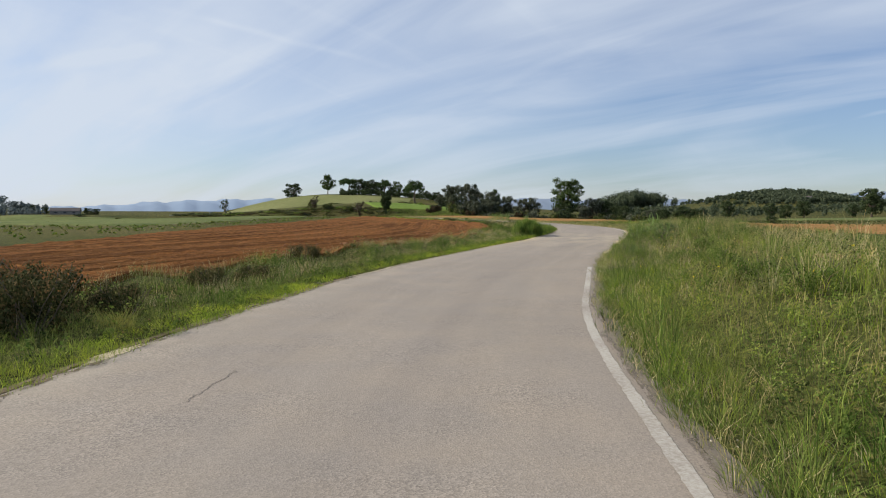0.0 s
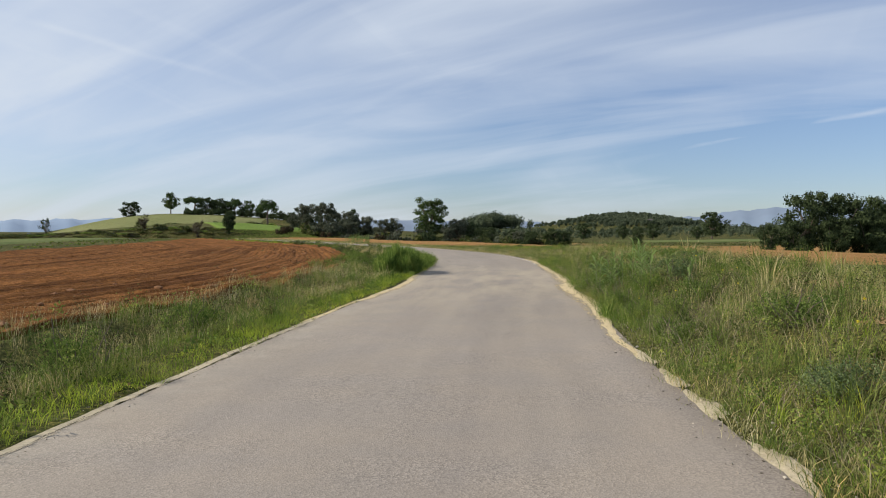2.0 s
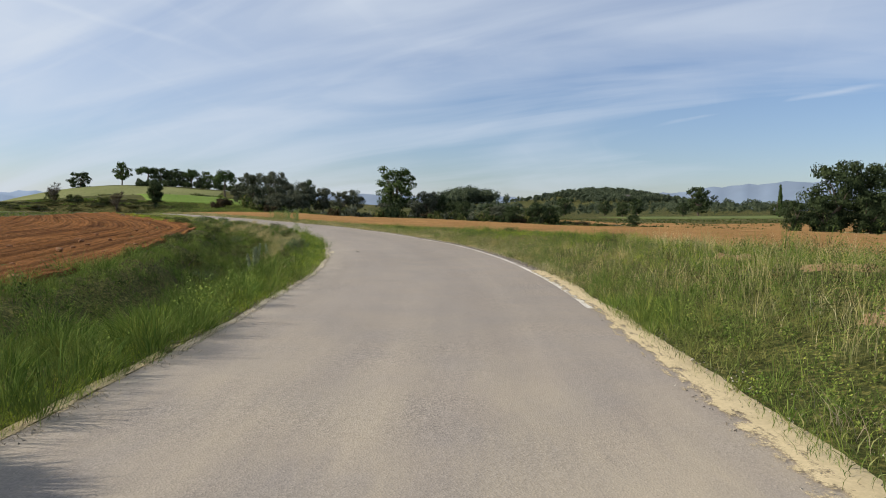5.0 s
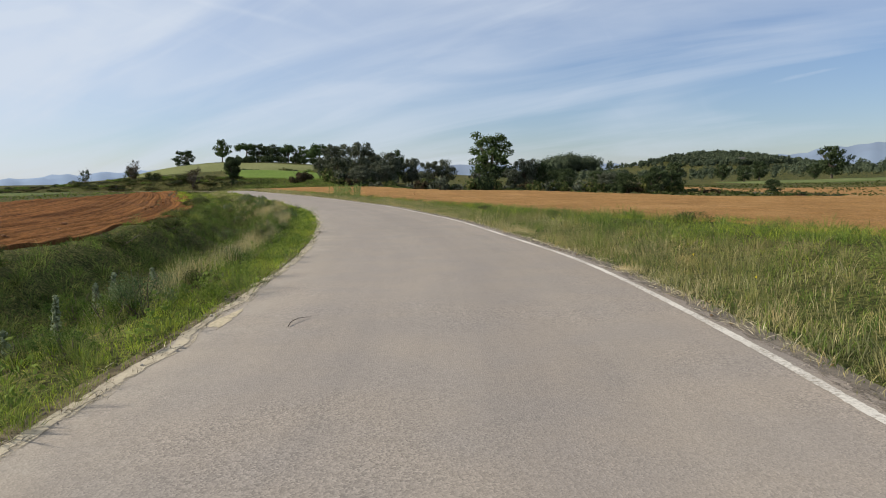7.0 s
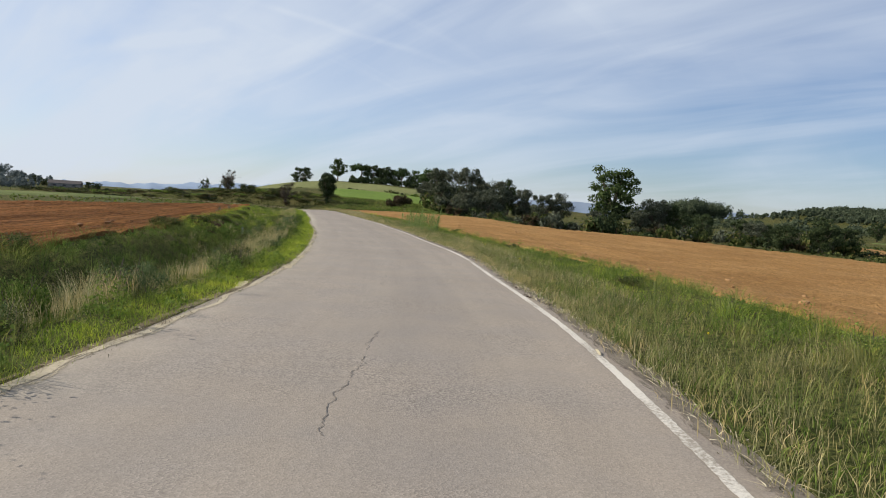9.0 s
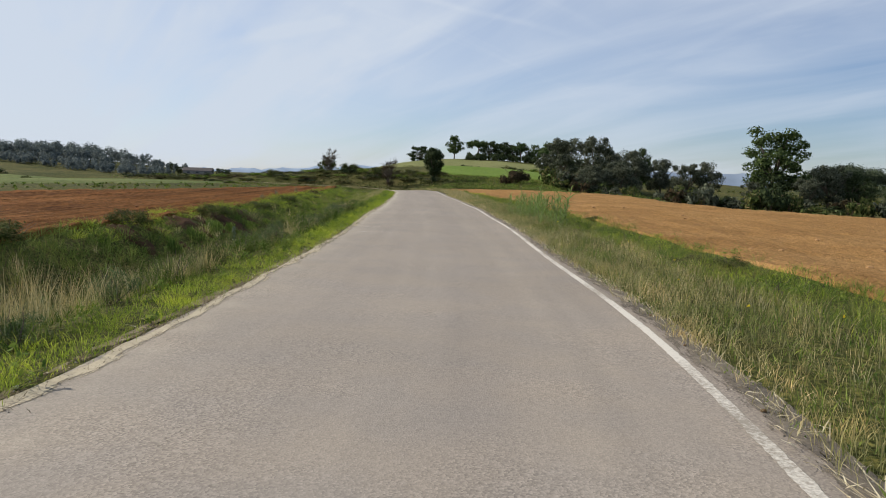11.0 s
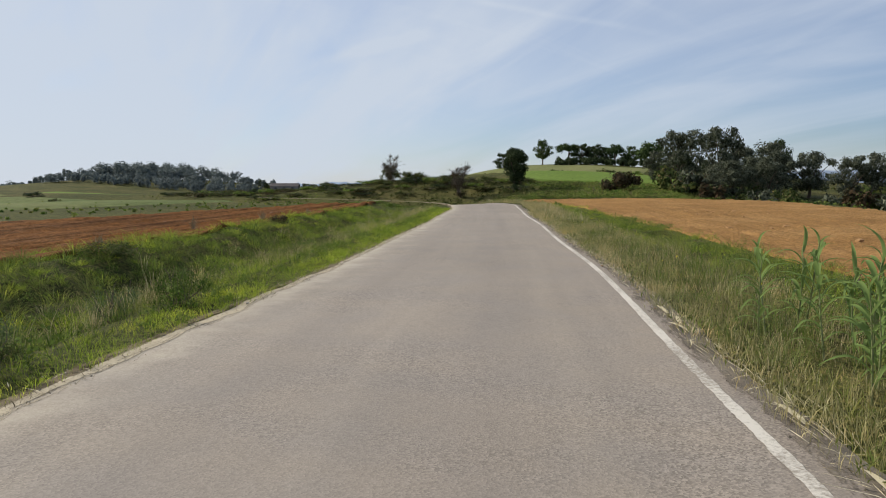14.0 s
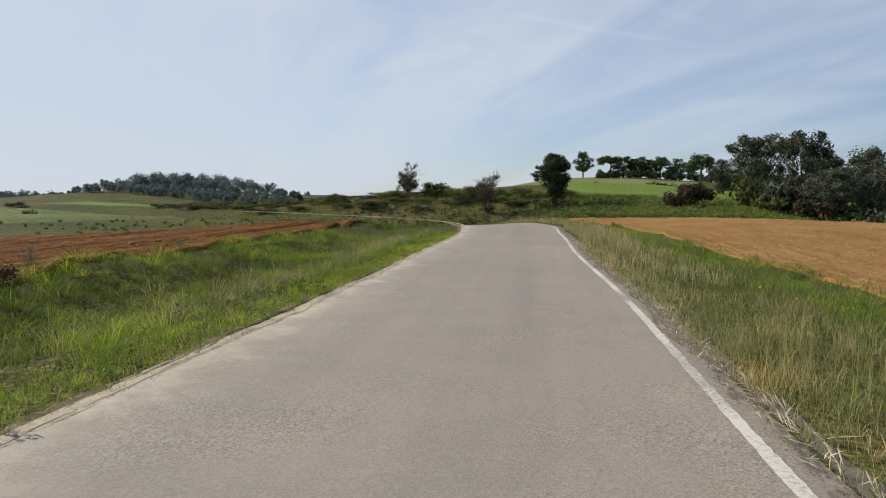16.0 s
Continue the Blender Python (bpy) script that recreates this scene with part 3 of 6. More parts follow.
def height(x, y):
    shape = np.shape(x)
    x, y = np.ravel(np.asarray(x, float)), np.ravel(np.asarray(y, float))
    back = y - 499 + 0.4 * (x + 76)
    hill = 13.0 * np.exp(-((x + 76) / np.where(x < -76, 55, 80)) ** 2 / 2 - (back / np.where(back < 0, 53, 145)) ** 2 / 2)
    hill = hill + 3.9 * np.exp(-((x + 26) / 29) ** 2 / 2 - ((y - 254) / 38) ** 2 / 2)
    z = hill - 6 * smooth(-28, -190, x) * smooth(40, 120, np.hypot(x, y - 60)) * (1 - np.clip(hill / 10, 0, 1))
    z += 15 * np.exp(-((x + 490) / 75) ** 2 / 2 - ((y - 640) / 110) ** 2 / 2)
    z += -2.2 * smooth(45, 130, x) + 5 * smooth(150, 420, x) * smooth(150, 350, y)
    z += 9 * np.exp(-((x - 215) / 60) ** 2 / 2 - ((y - 775) / 70) ** 2 / 2)
    z += 24 * np.exp(-((x - 512) / 105) ** 2 / 2 - ((y - 1080) / 110) ** 2 / 2)
    z += -1.35 * smooth(0.5, 6, x - np.interp(y, *FIELD_END)) * smooth(1, 12, x) * smooth(20, 45, y) * (1 - smooth(205, 260, y))
    far = smooth(30, 150, np.hypot(x - 5, y - 80))
    # scrubby bank outside the far bend
    z += 0.8 * np.exp(-((x + 36) / 12) ** 2 / 2 - ((y - 202) / 6.5) ** 2 / 2)
    z += far * (0.5 * wave(x, y, 0.03, 3) + 0.2 * wave(x, y, 0.15, 4))
    dl, dr, st = off_road(x, y)
    # left: verge, ditch, bank of the field; right: verge rising to a bank
    gap = np.interp(st, *FIELD_GAP)
    deep = 0.12 + 0.66 * smooth(44, 56, st) * (1 - 0.15 * smooth(88, 105, st)) * (1 - 0.35 * smooth(108, 120, st)) * (1 - 0.5 * smooth(140, 156, st))
    side = (dl > 0) & (dl < 60)
    ditch = -deep * smooth(0.7, gap * 0.55, dl) * (1 - smooth(gap * 0.62, gap, dl)) + 0.10 * smooth(gap * 0.66, gap * 0.9, dl) * (1 - smooth(gap, gap + 1.5, dl))
    rough_ = (0.11 * wave(x, y, 2.6, 5) + 0.17 * wave(x, y, 1.2, 15)) * smooth(0.6, 1.8, dl)
    z = np.where(side, z * smooth(2, 25, dl) + ditch + rough_ * (1 - smooth(gap, gap + 1, dl)), z)
    up = np.interp(st, *BANK)
    side = (dr > 0) & (dr < 60) & ~((dl > 0) & (dl < dr))
    rise = up * smooth(0.5, 3.6, dr) * (1 - (0.6 + 0.5 * smooth(44, 52, st)) * smooth(4.2, 11, dr)) + 0.09 * wave(x, y, 1.1, 6) * smooth(0.8, 2.5, dr) * (1 - smooth(9, 14, dr)) * (1 + np.abs(up))
    rise = rise - 0.3 * smooth(4.6, 9, dr) * smooth(52, 60, st) * (1 - smooth(100, 125, st))
    z = np.where(side, z * smooth(2, 25, dr) + rise, z)
    on = (dl <= 0.02) & (dr <= 0.30) & (np.abs(dl) < 12) & (np.abs(dr) < 12)
    z = np.where(on, -0.02, z - 0.010 * (np.minimum(np.abs(dl), np.abs(dr)) < 2))
    return (z + beyond_bend(x, y)).reshape(shape)


# ---- mesh helpers ----
def mesh_of(name, verts, faces, material, smooth_shade=False, uv=None):
    me = bpy.data.meshes.new(name)
    verts, faces = np.asarray(verts, np.float32), np.asarray(faces, np.int32)
    n, k = faces.shape
    me.vertices.add(len(verts))
    me.vertices.foreach_set("co", verts.ravel())
    me.loops.add(n * k)
    me.loops.foreach_set("vertex_index", faces.ravel())
    me.polygons.add(n)
    me.polygons.foreach_set("loop_start", np.arange(0, n * k, k, dtype=np.int32))
    if smooth_shade:
        me.polygons.foreach_set("use_smooth", np.ones(n, bool))
    if uv is not None:
        layer = me.uv_layers.new(name="UVMap")
        layer.data.foreach_set("uv", np.asarray(uv, np.float32)[faces.ravel()].ravel())
    me.update(calc_edges=True)
    me.materials.append(material)
    return me


def grid_faces(rows, cols):
    i = np.arange(rows - 1)[:, None] * cols + np.arange(cols - 1)[None, :]
    i = i.ravel()
    return np.stack([i, i + 1, i + cols + 1, i + cols], 1)


def part(name, bm, material, parent, label=""):
    me = bm
    if isinstance(bm, bmesh.types.BMesh):
        me = bpy.data.meshes.new(name)
        bm.to_mesh(me)
        bm.free()
        me.materials.append(material)
    ob = new(name, me)
    ob.parent = parent
    return tagged(ob, label)


def structure(name, me, label, category):
    return tagged(new(name, me), label, category, kind="structure")


def stuff(name, me, label, category):
    return tagged(new(name, me), label, category, kind="stuff")


def thing(name, at, label, category, group=""):
    ob = new(name)
    ob.empty_display_size = 0.2
    ob.matrix_basis = pose(*at)
    return tagged(ob, label, category, group)


# ---- ground, out to the horizon ----
def lines(fine_lo, fine_hi, step, mid_lo, mid_hi, mid, far):
    out = list(np.arange(fine_lo, fine_hi, step)) + list(np.arange(mid_lo, fine_lo, mid)) + list(np.arange(fine_hi, mid_hi, mid))
    v, s = mid_hi, mid
    while v < far:
        out.append(v)
        s *= 1.25
        v += s
    v, s = mid_lo - mid, mid
    while v > -far:
        out.append(v)
        s *= 1.25
        v -= s
    return np.array(sorted(set(np.round(out + [far, -far], 4))))


def build_ground():
    xs, ys = lines(-30, 30, 0.55, -180, 130, 5, 4700), lines(-22, 190, 0.7, -60, 560, 5, 4700)
    X, Y = np.meshgrid(xs, ys)
    Z = height(X, Y)
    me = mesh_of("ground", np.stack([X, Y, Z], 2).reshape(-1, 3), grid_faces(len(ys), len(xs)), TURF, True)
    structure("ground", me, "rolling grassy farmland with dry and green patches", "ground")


build_ground()


# ---- road, edge line and shoulders ----
def ribbon(name, a, b, cols, material, z0, crown=0.0, ragged=0.0, smooth_shade=True):
    u = np.linspace(0, 1, cols)
    P = a[:, None, :] * (1 - u)[None, :, None] + b[:, None, :] * u[None, :, None]
    Z = np.full(P.shape[:2], z0) + crown * (1 - (2 * u - 1) ** 2)[None, :]
    Z = Z + beyond_bend(P[..., 0], P[..., 1])
    if ragged:
        Z = Z + ragged * wave(P[..., 0], P[..., 1], 3.0, 11)
    V = np.concatenate([P, Z[..., None]], 2).reshape(-1, 3)
    uv = np.stack([np.tile(u, len(a)), np.repeat(ALONG[: len(a)] / ALONG[-1], cols)], 1)
    return mesh_of(name, V, grid_faces(len(a), cols)[:, ::-1], material, smooth_shade, uv)


road_right = EDGE_R + OUT_R * np.interp(EDGE_R[:, 1], [-14, 16, 24, 48, 60, 200], [0.20, 0.20, 0.26, 0.26, 0.26, 0.28])[:, None]
structure("road", ribbon("road", EDGE_L, road_right, 17, ASPHALT, 0.0, 0.0), "narrow worn pale-grey asphalt country road", "road")


def edge_line(name, edge, out, inset, lo, hi, width, material, label):
    k = np.nonzero((edge[:, 1] > lo) & (edge[:, 1] < hi) & (edge[:, 0] > -60))[0]
    u = np.linspace(0, 1, 3)
    s = np.linspace(0, len(k) - 1, len(k) * 8)
    e, o = (np.stack([np.interp(s, np.arange(len(k)), q[k][:, i]) for i in (0, 1)], 1) for q in (edge, out))
    r = np.random.default_rng(len(k))
    chip = lambda: (width / 2 * (1 - 0.22 * r.random(len(s)) - 0.16 * np.abs(wave(e[:, 0], e[:, 1], 4.0, int(width * 1000) + len(k)))))[:, None]
    a, b = e - o * inset - o * chip(), e - o * inset + o * chip()
    P = a[:, None, :] * (1 - u)[None, :, None] + b[:, None, :] * u[None, :, None]
    V = np.concatenate([P, 0.004 + beyond_bend(P[..., 0], P[..., 1])[..., None]], 2).reshape(-1, 3)
    f = grid_faces(len(s), 3)
    structure(name, mesh_of(name, V, f if edge is EDGE_L else f[:, ::-1], material), label, "road marking")


# the sand hides a stretch of the line
edge_line("edge_line_1", EDGE_R, OUT_R, 0.0, -12, 19, 0.135, PAINT_OLD, "faded white edge line on the asphalt")
edge_line("edge_line_2", EDGE_R, OUT_R, 0.0, 49, 205, 0.115, PAINT, "worn white painted edge line on the asphalt")


def shoulder(name, edge, out, inner, widths, material, label, lo, hi, seed, over=0.0, heap=0.004):
    k = np.nonzero((edge[:, 1] > lo) & (edge[:, 1] < hi) & (edge[:, 0] > -60))[0]
    e, o = edge[k], out[k]
    s = np.linspace(0, len(k) - 1, len(k) * 5)
    e = np.stack([np.interp(s, np.arange(len(k)), e[:, i]) for i in (0, 1)], 1)
    o = np.stack([np.interp(s, np.arange(len(k)), o[:, i]) for i in (0, 1)], 1)
    r = np.random.default_rng(seed)
    if np.ndim(inner):
        inner = np.interp(e[:, 1], *inner)
    rag = 0.11 * wave(e[:, 0], e[:, 1], 1.9, seed) + 0.045 * wave(e[:, 0], e[:, 1], 5.0, seed + 1) + 0.003 * r.normal(size=len(s))
    w = np.interp(e[:, 1], *widths) * np.clip(0.9 + 0.6 * wave(e[:, 0], e[:, 1], 0.7, seed + 2), 0.4, 1.4)
    cols = 6
    V = np.zeros((len(s), cols, 3))
    for j in range(cols):
        u = j / (cols - 1)
        d = np.clip(inner + 0.8 * rag, inner - 0.07, inner + 0.04) * (1 - u) + (inner + w + rag) * u
        q = e + o * d[:, None]
        V[:, j, :2] = q
        # heaped on the asphalt, then down the outer side
        V[:, j, 2] = 0.004 + (heap * np.sin(u * 3.14) + 0.12 * heap * r.normal(size=len(s))) * np.clip(w, 0, 1) * (0 < j) - 0.03 * np.clip((d - over) / 0.3, 0, 1)
    V[:, 0, 2] = 0.002
    f = grid_faces(len(s), cols)
    uv = np.stack([np.tile(np.linspace(0, 1, cols), len(s)), np.repeat(s, cols)], 1)
    structure(name, mesh_of(name, V.reshape(-1, 3), f if name.endswith("left") else f[:, ::-1], material, True, uv), label, "road shoulder")


shoulder("sand_shoulder_left", EDGE_L, OUT_L, ([15, 25, 30, 33, 37, 42, 48], [-0.02, 0.0, 0.0, -0.18, -0.26, -0.10, -0.08]), ([-20, 12, 22, 30, 34, 38, 45, 60, 200], [0.16, 0.16, 0.19, 0.24, 0.34, 0.40, 0.32, 0.4, 0.4]), SAND, "pale sandy crumbling edge of the road", 28, 48, 21)
shoulder("dust_shoulder_left", EDGE_L, OUT_L, -0.14, ([-20, 200], [0.40, 0.40]), DUST, "dusty edge of the road at the start", -12, 16, 26)
shoulder("dust_edge_left", EDGE_L, OUT_L, -0.04, ([-20, 200], [0.20, 0.20]), DUST_PALE, "thin pale dusty edge of the asphalt", 15, 29.5, 28)
shoulder("dust_line_left", EDGE_L, OUT_L, -0.16, ([-20, 200], [0.20, 0.20]), DUST_PALE, "pale line of dust along the edge of the asphalt", 47, 180, 27)
shoulder("grit_shoulder_left", EDGE_L, OUT_L, -0.06, ([-20, 200], [0.42, 0.42]), DUST, "gritty dusty edge of the road with fallen grass", 47, 180, 22)
shoulder("grit_shoulder_right", EDGE_R, OUT_R, 0.08, ([-20, 200], [0.26, 0.26]), GRIT, "dark gritty edge of the road", -12, 16, 23, 0.22)
shoulder("sand_shoulder_right", EDGE_R, OUT_R, ([15, 20, 24, 29, 34.5, 40, 50], [0.06, 0.06, 0.08, 0.0, -0.27, -0.10, -0.05]), ([-20, 14, 20, 24, 29, 34.5, 40, 48, 52, 200], [0.03, 0.05, 0.10, 0.12, 0.34, 0.70, 0.54, 0.50, 0.45, 0.4]), SAND, "washed-out pale sand along the road edge", 24, 56, 24, 0.28, 0.018)
shoulder("verge_grit_right", EDGE_R, OUT_R, 0.10, ([-20, 200], [0.42, 0.42]), GRIT, "gritty edge of the road with straw", 54, 180, 25, 0.28)


# ---- fields ----
def field(name, ys, inner, outer, cols, material, label, relief, furrow, lift, seed):
    """A tilled sheet between two lines x = inner(y) and x = outer(y), with furrows along it and clods."""
    u = np.linspace(0, 1, cols) ** 1.35
    xi, xo = inner(ys), outer(ys)
    X = xi[:, None] * (1 - u) + xo[:, None] * u
    Y = np.repeat(ys[:, None], cols, 1)
    Z = height(X, Y) + lift
    d = np.abs(X - xi[:, None])
    r = np.random.default_rng(seed)
    Z += furrow * np.sin(d * 2 * np.pi / 0.8 + 0.5 * wave(X, Y, 0.12, seed)) * (0.75 + 0.3 * wave(X, Y, 0.3, seed + 2)) - 1.6 * furrow * (np.abs((d - 0.9) % 3.2 - 1.6) < 0.16) + relief * r.normal(size=X.shape) + 0.009 * wave(X, Y, 3.1, seed + 1)
    Z[0], Z[-1], Z[:, -1] = Z[0] - 0.3, Z[-1] - 0.3, Z[:, -1] - 0.3
    Z[:, 0] -= 0.13
    f = grid_faces(len(ys), cols)
    if xo[0] < xi[0]:
        f = f[:, ::-1]
    uv = np.stack([d, Y], 2).reshape(-1, 2)
    return structure(name, mesh_of(name, np.stack([X, Y, Z], 2).reshape(-1, 3), f, material, True, uv), label, "field")


def edge_x(edge, out, gap):
    order = np.argsort(edge[:, 1])
    return lambda ys: np.interp(ys, edge[order, 1], edge[order, 0]) + gap(ys)


field("field_red", np.arange(-20, 158, 0.33), edge_x(EDGE_L, OUT_L, lambda y: -1.04 * np.interp(y, *FIELD_GAP)),
      lambda y: np.interp(y, [-30, 27, 60, 100, 134, 158], [-15.5, -17, -19, -18.5, -18.5, -20.5]) + 0.3 * np.sin(y * 0.4), 110, SOIL_RED,
      "freshly ploughed red-brown field with furrows and clods", 0.014, 0.05, 0.07, 31)
field("field_orange", np.arange(49, 176, 0.3), edge_x(EDGE_R, OUT_R, lambda y: np.interp(y, [49, 56, 64, 70, 80, 163, 170, 176], [9, 7.5, 6.2, 5.2, 4.5, 4.8, 6.0, 9.0])),
      lambda y: np.interp(y, *FIELD_END) + 0.3 * np.sin(y * 0.5), 110, SOIL_ORANGE,
      "harrowed orange-brown field of dry clods", 0.024, 0.008, 0.06, 32)


def sheet(name, corners, material, label, lift=0.25, n=40):
    """A far field draped over the ground between four corners."""
    c = np.array(corners, float)
    u, v = np.meshgrid(np.linspace(0, 1, n), np.linspace(0, 1, n))
    X = (1 - v) * ((1 - u) * c[0, 0] + u * c[1, 0]) + v * ((1 - u) * c[3, 0] + u * c[2, 0])
    Y = (1 - v) * ((1 - u) * c[0, 1] + u * c[1, 1]) + v * ((1 - u) * c[3, 1] + u * c[2, 1])
    X, Y = X + 0.02 * (c[1, 0] - c[0, 0]) * wave(X, Y, 0.05, 8), Y + 0.02 * (c[2, 1] - c[1, 1]) * wave(X, Y, 0.05, 9)
    Z = height(X, Y) + lift
    Z[0], Z[-1], Z[:, 0], Z[:, -1] = Z[0] - 1, Z[-1] - 1, Z[:, 0] - 1, Z[:, -1] - 1
    return structure(name, mesh_of(name, np.stack([X, Y, Z], 2).reshape(-1, 3), grid_faces(n, n), material, True), label, "field")


sheet("field_crop", [(-19, 206), (18, 204), (16, 268), (-34, 264)], CROP_BRIGHT, "bright green young crop on the hillside")
sheet("field_pasture", [(-150, 345), (-34, 285), (-16, 455), (-140, 505)], CROP_PALE, "pale green pasture on the upper hill slope")
sheet("field_strip_1", [(-170, 70), (-26, 62), (-26, 185), (-190, 215)], MEADOW, "pale green meadow strip below the ploughed field", 0.15)
sheet("field_strip_2", [(-290, 300), (-150, 260), (-140, 330), (-300, 380)], SOIL_BARE, "brown tilled strip across the valley")
sheet("field_strip_3", [(-420, 400), (-180, 420), (-190, 500), (-420, 470)], CROP_BRIGHT, "green strip at the foot of the wooded ridge")
sheet("field_strip_4", [(95, 165), (190, 150), (205, 180), (95, 195)], STUBBLE, "straw-coloured strip of stubble", 0.2)
sheet("field_strip_5", [(80, 205), (190, 195), (210, 240), (85, 245)], SOIL_ORANGE, "orange-brown tilled terrace", 0.2)
sheet("field_strip_6", [(150, 300), (260, 280), (270, 330), (150, 340)], MEADOW, "pale green terrace field", 0.3)


def bare_patch(name, x, y, w, seed, material=None, label="bare ochre earth showing on the bank"):
    """A ragged patch of bare earth on the bank."""
    n, m = 20, 6
    a = np.linspace(0, 2 * np.pi, n, endpoint=False)
    q = np.random.default_rng(seed).uniform(0.6, 1.2, n)
    X, Y = [x], [y]
    for j in range(1, m + 1):
        X += list(x + np.cos(a) * q * w * j / m)
        Y += list(y + np.sin(a) * q * w * 0.6 * j / m)
    X, Y = np.array(X), np.array(Y)
    Z = height(X, Y) + 0.05 + 0.05 * wave(X, Y, 9, seed) + 0.03 * wave(X, Y, 23, seed + 1)
    Z[-n:] -= 0.15
    F = [(0, 1 + i, 1 + (i + 1) % n, 0) for i in range(n)]
    tri = np.array([f[:3] for f in F] + [t for j in range(m - 1) for i in range(n) for t in
                   ((1 + j * n + i, 1 + (j + 1) * n + i, 1 + (j + 1) * n + (i + 1) % n), (1 + j * n + i, 1 + (j + 1) * n + (i + 1) % n, 1 + j * n + (i + 1) % n))])
    structure(name, mesh_of(name, np.stack([X, Y, Z], 1), tri, material or SOIL_BARE, True), label, "soil")


DARK_SPOTS = ((-0.35, 105.7, 1.0), (-0.75, 107.5, 1.0), (-1.15, 109.4, 0.9), (0.15, 103.9, 0.9), (0.7, 102.0, 0.9), (1.2, 100.2, 0.8))
BARE_SPOTS = ((8.6, 23.0, 1.0), (9.9, 24.4, 0.8), (8.3, 18.4, 0.8), (13.4, 42.6, 0.9), (12.4, 32.0, 0.8), (14.6, 40.0, 0.8), (6.6, 14.2, 0.5), (17.3, 52.0, 0.8), (11.3, 27.5, 0.9), (15.2, 45.5, 1.3), (16.8, 48.5, 1.0), (10.6, 22.0, 1.2), (7.4, 12.5, 0.9))
for i, (x, y, w) in enumerate(BARE_SPOTS):
    bare_patch("bare_soil_%d" % (i + 1), x, y, w, 70 + i)
for i, (x, y, w) in enumerate(DARK_SPOTS):
    bare_patch("dark_soil_%d" % (i + 1), x, y, w, 90 + i, SOIL_DARK, "dark damp earth of the ditch bank")


# ---- far mountains ----
def mountains(name, lo, hi, material, label, base):
    az = np.radians(np.linspace(lo, hi, 120))
    deg = np.degrees(az)
    px = np.interp(deg, [-60, -45, -34, -31, -28, -26, -23, -20, -15, -8, 0, 8, 14, 17, 20, 24, 30, 35, 39, 47, 60, 75], [0, 0, 0, 4, 7, 8, 14, 17, 21, 24, 23, 25, 22, 23, 22, 21, 28, 43, 49, 56, 64, 60])
    px = px + 1.5 * np.sin(deg * 2.1) + 1.0 * np.sin(deg * 5.3 + 1) + 0.6 * np.sin(deg * 11.7)
    V = []
    for r, k in ((base, 0.0), (base + 250, 0.55), (base + 500, 1.0), (base + 900, 0.5)):
        h = np.maximum(px, 0) / 1247 * (base + 500) * k - (40 if k == 0 else 25 * (px < 1.0)) + (12 * np.sin(deg * 3.3) if k == 0.55 else 0)
        V.append(np.stack([5 + r * np.sin(az), 60 + r * np.cos(az), h - 5], 1))
    V = np.stack(V, 0).reshape(-1, 3)
    structure(name, mesh_of(name, V, grid_faces(4, 120)[:, ::-1], material, True), label, "mountains")


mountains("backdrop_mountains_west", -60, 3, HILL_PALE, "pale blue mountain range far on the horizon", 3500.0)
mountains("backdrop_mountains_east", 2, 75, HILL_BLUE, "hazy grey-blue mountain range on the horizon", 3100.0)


# ---- leaves, trees and shrubs ----
def leaf_cloud(centres, radii, count, size, r, loose=0.45, shell=0.55):
    """Diamond leaves scattered through ellipsoid clumps; two triangles each."""
    centres, radii = np.asarray(centres, float), np.asarray(radii, float)
    k = r.integers(0, len(centres), count)
    d = r.normal(size=(count, 3))
    d /= np.linalg.norm(d, axis=1)[:, None]
    rad = shell + (1 - shell) * r.random(count)
    rad *= 1 + 0.18 * np.sin(d[:, 0] * 7 + k) * np.sin(d[:, 1] * 6 + 2 * k)
    p = centres[k] + d * radii[k] * rad[:, None]
    # leaves face outwards from their clump, more or less
    n = d + loose * r.normal(size=(count, 3)) + np.array([0, 0, 0.2])
    n /= np.linalg.norm(n, axis=1)[:, None]
    a = np.cross(n, r.normal(size=(count, 3)))
    a /= np.linalg.norm(a, axis=1)[:, None]
    b = np.cross(n, a)
    s = size * r.uniform(0.6, 1.4, count)[:, None]
    bend = -n * s * 0.25
    V = np.stack([p - a * s, p + b * s * 0.55 + bend, p + a * s, p - b * s * 0.55 + bend], 1).reshape(-1, 3)
    i = np.arange(count)[:, None] * 4
    F = np.concatenate([i + np.array([[0, 1, 2]]), i + np.array([[0, 2, 3]])], 0)
    return V, F


def tube(path, radii, sides=7):
    """A tapered, slightly bent stem through the points of path."""
    path, radii = np.asarray(path, float), np.asarray(radii, float)
    t = np.gradient(path, axis=0)
    t /= np.linalg.norm(t, axis=1)[:, None] + 1e-9
    ref = np.where(np.abs(t[:, 2:3]) > 0.9, [[1.0, 0, 0]], [[0, 0, 1.0]])
    a = np.cross(t, ref)
    a /= np.linalg.norm(a, axis=1)[:, None]
    b = np.cross(t, a)
    ang = np.arange(sides) / sides * 2 * np.pi
    V = path[:, None, :] + radii[:, None, None] * (a[:, None, :] * np.cos(ang)[None, :, None] + b[:, None, :] * np.sin(ang)[None, :, None])
    F = []
    for i in range(len(path) - 1):
        for j in range(sides):
            F.append((i * sides + j, i * sides + (j + 1) % sides, (i + 1) * sides + (j + 1) % sides, (i + 1) * sides + j))
    return V.reshape(-1, 3), np.array(F)


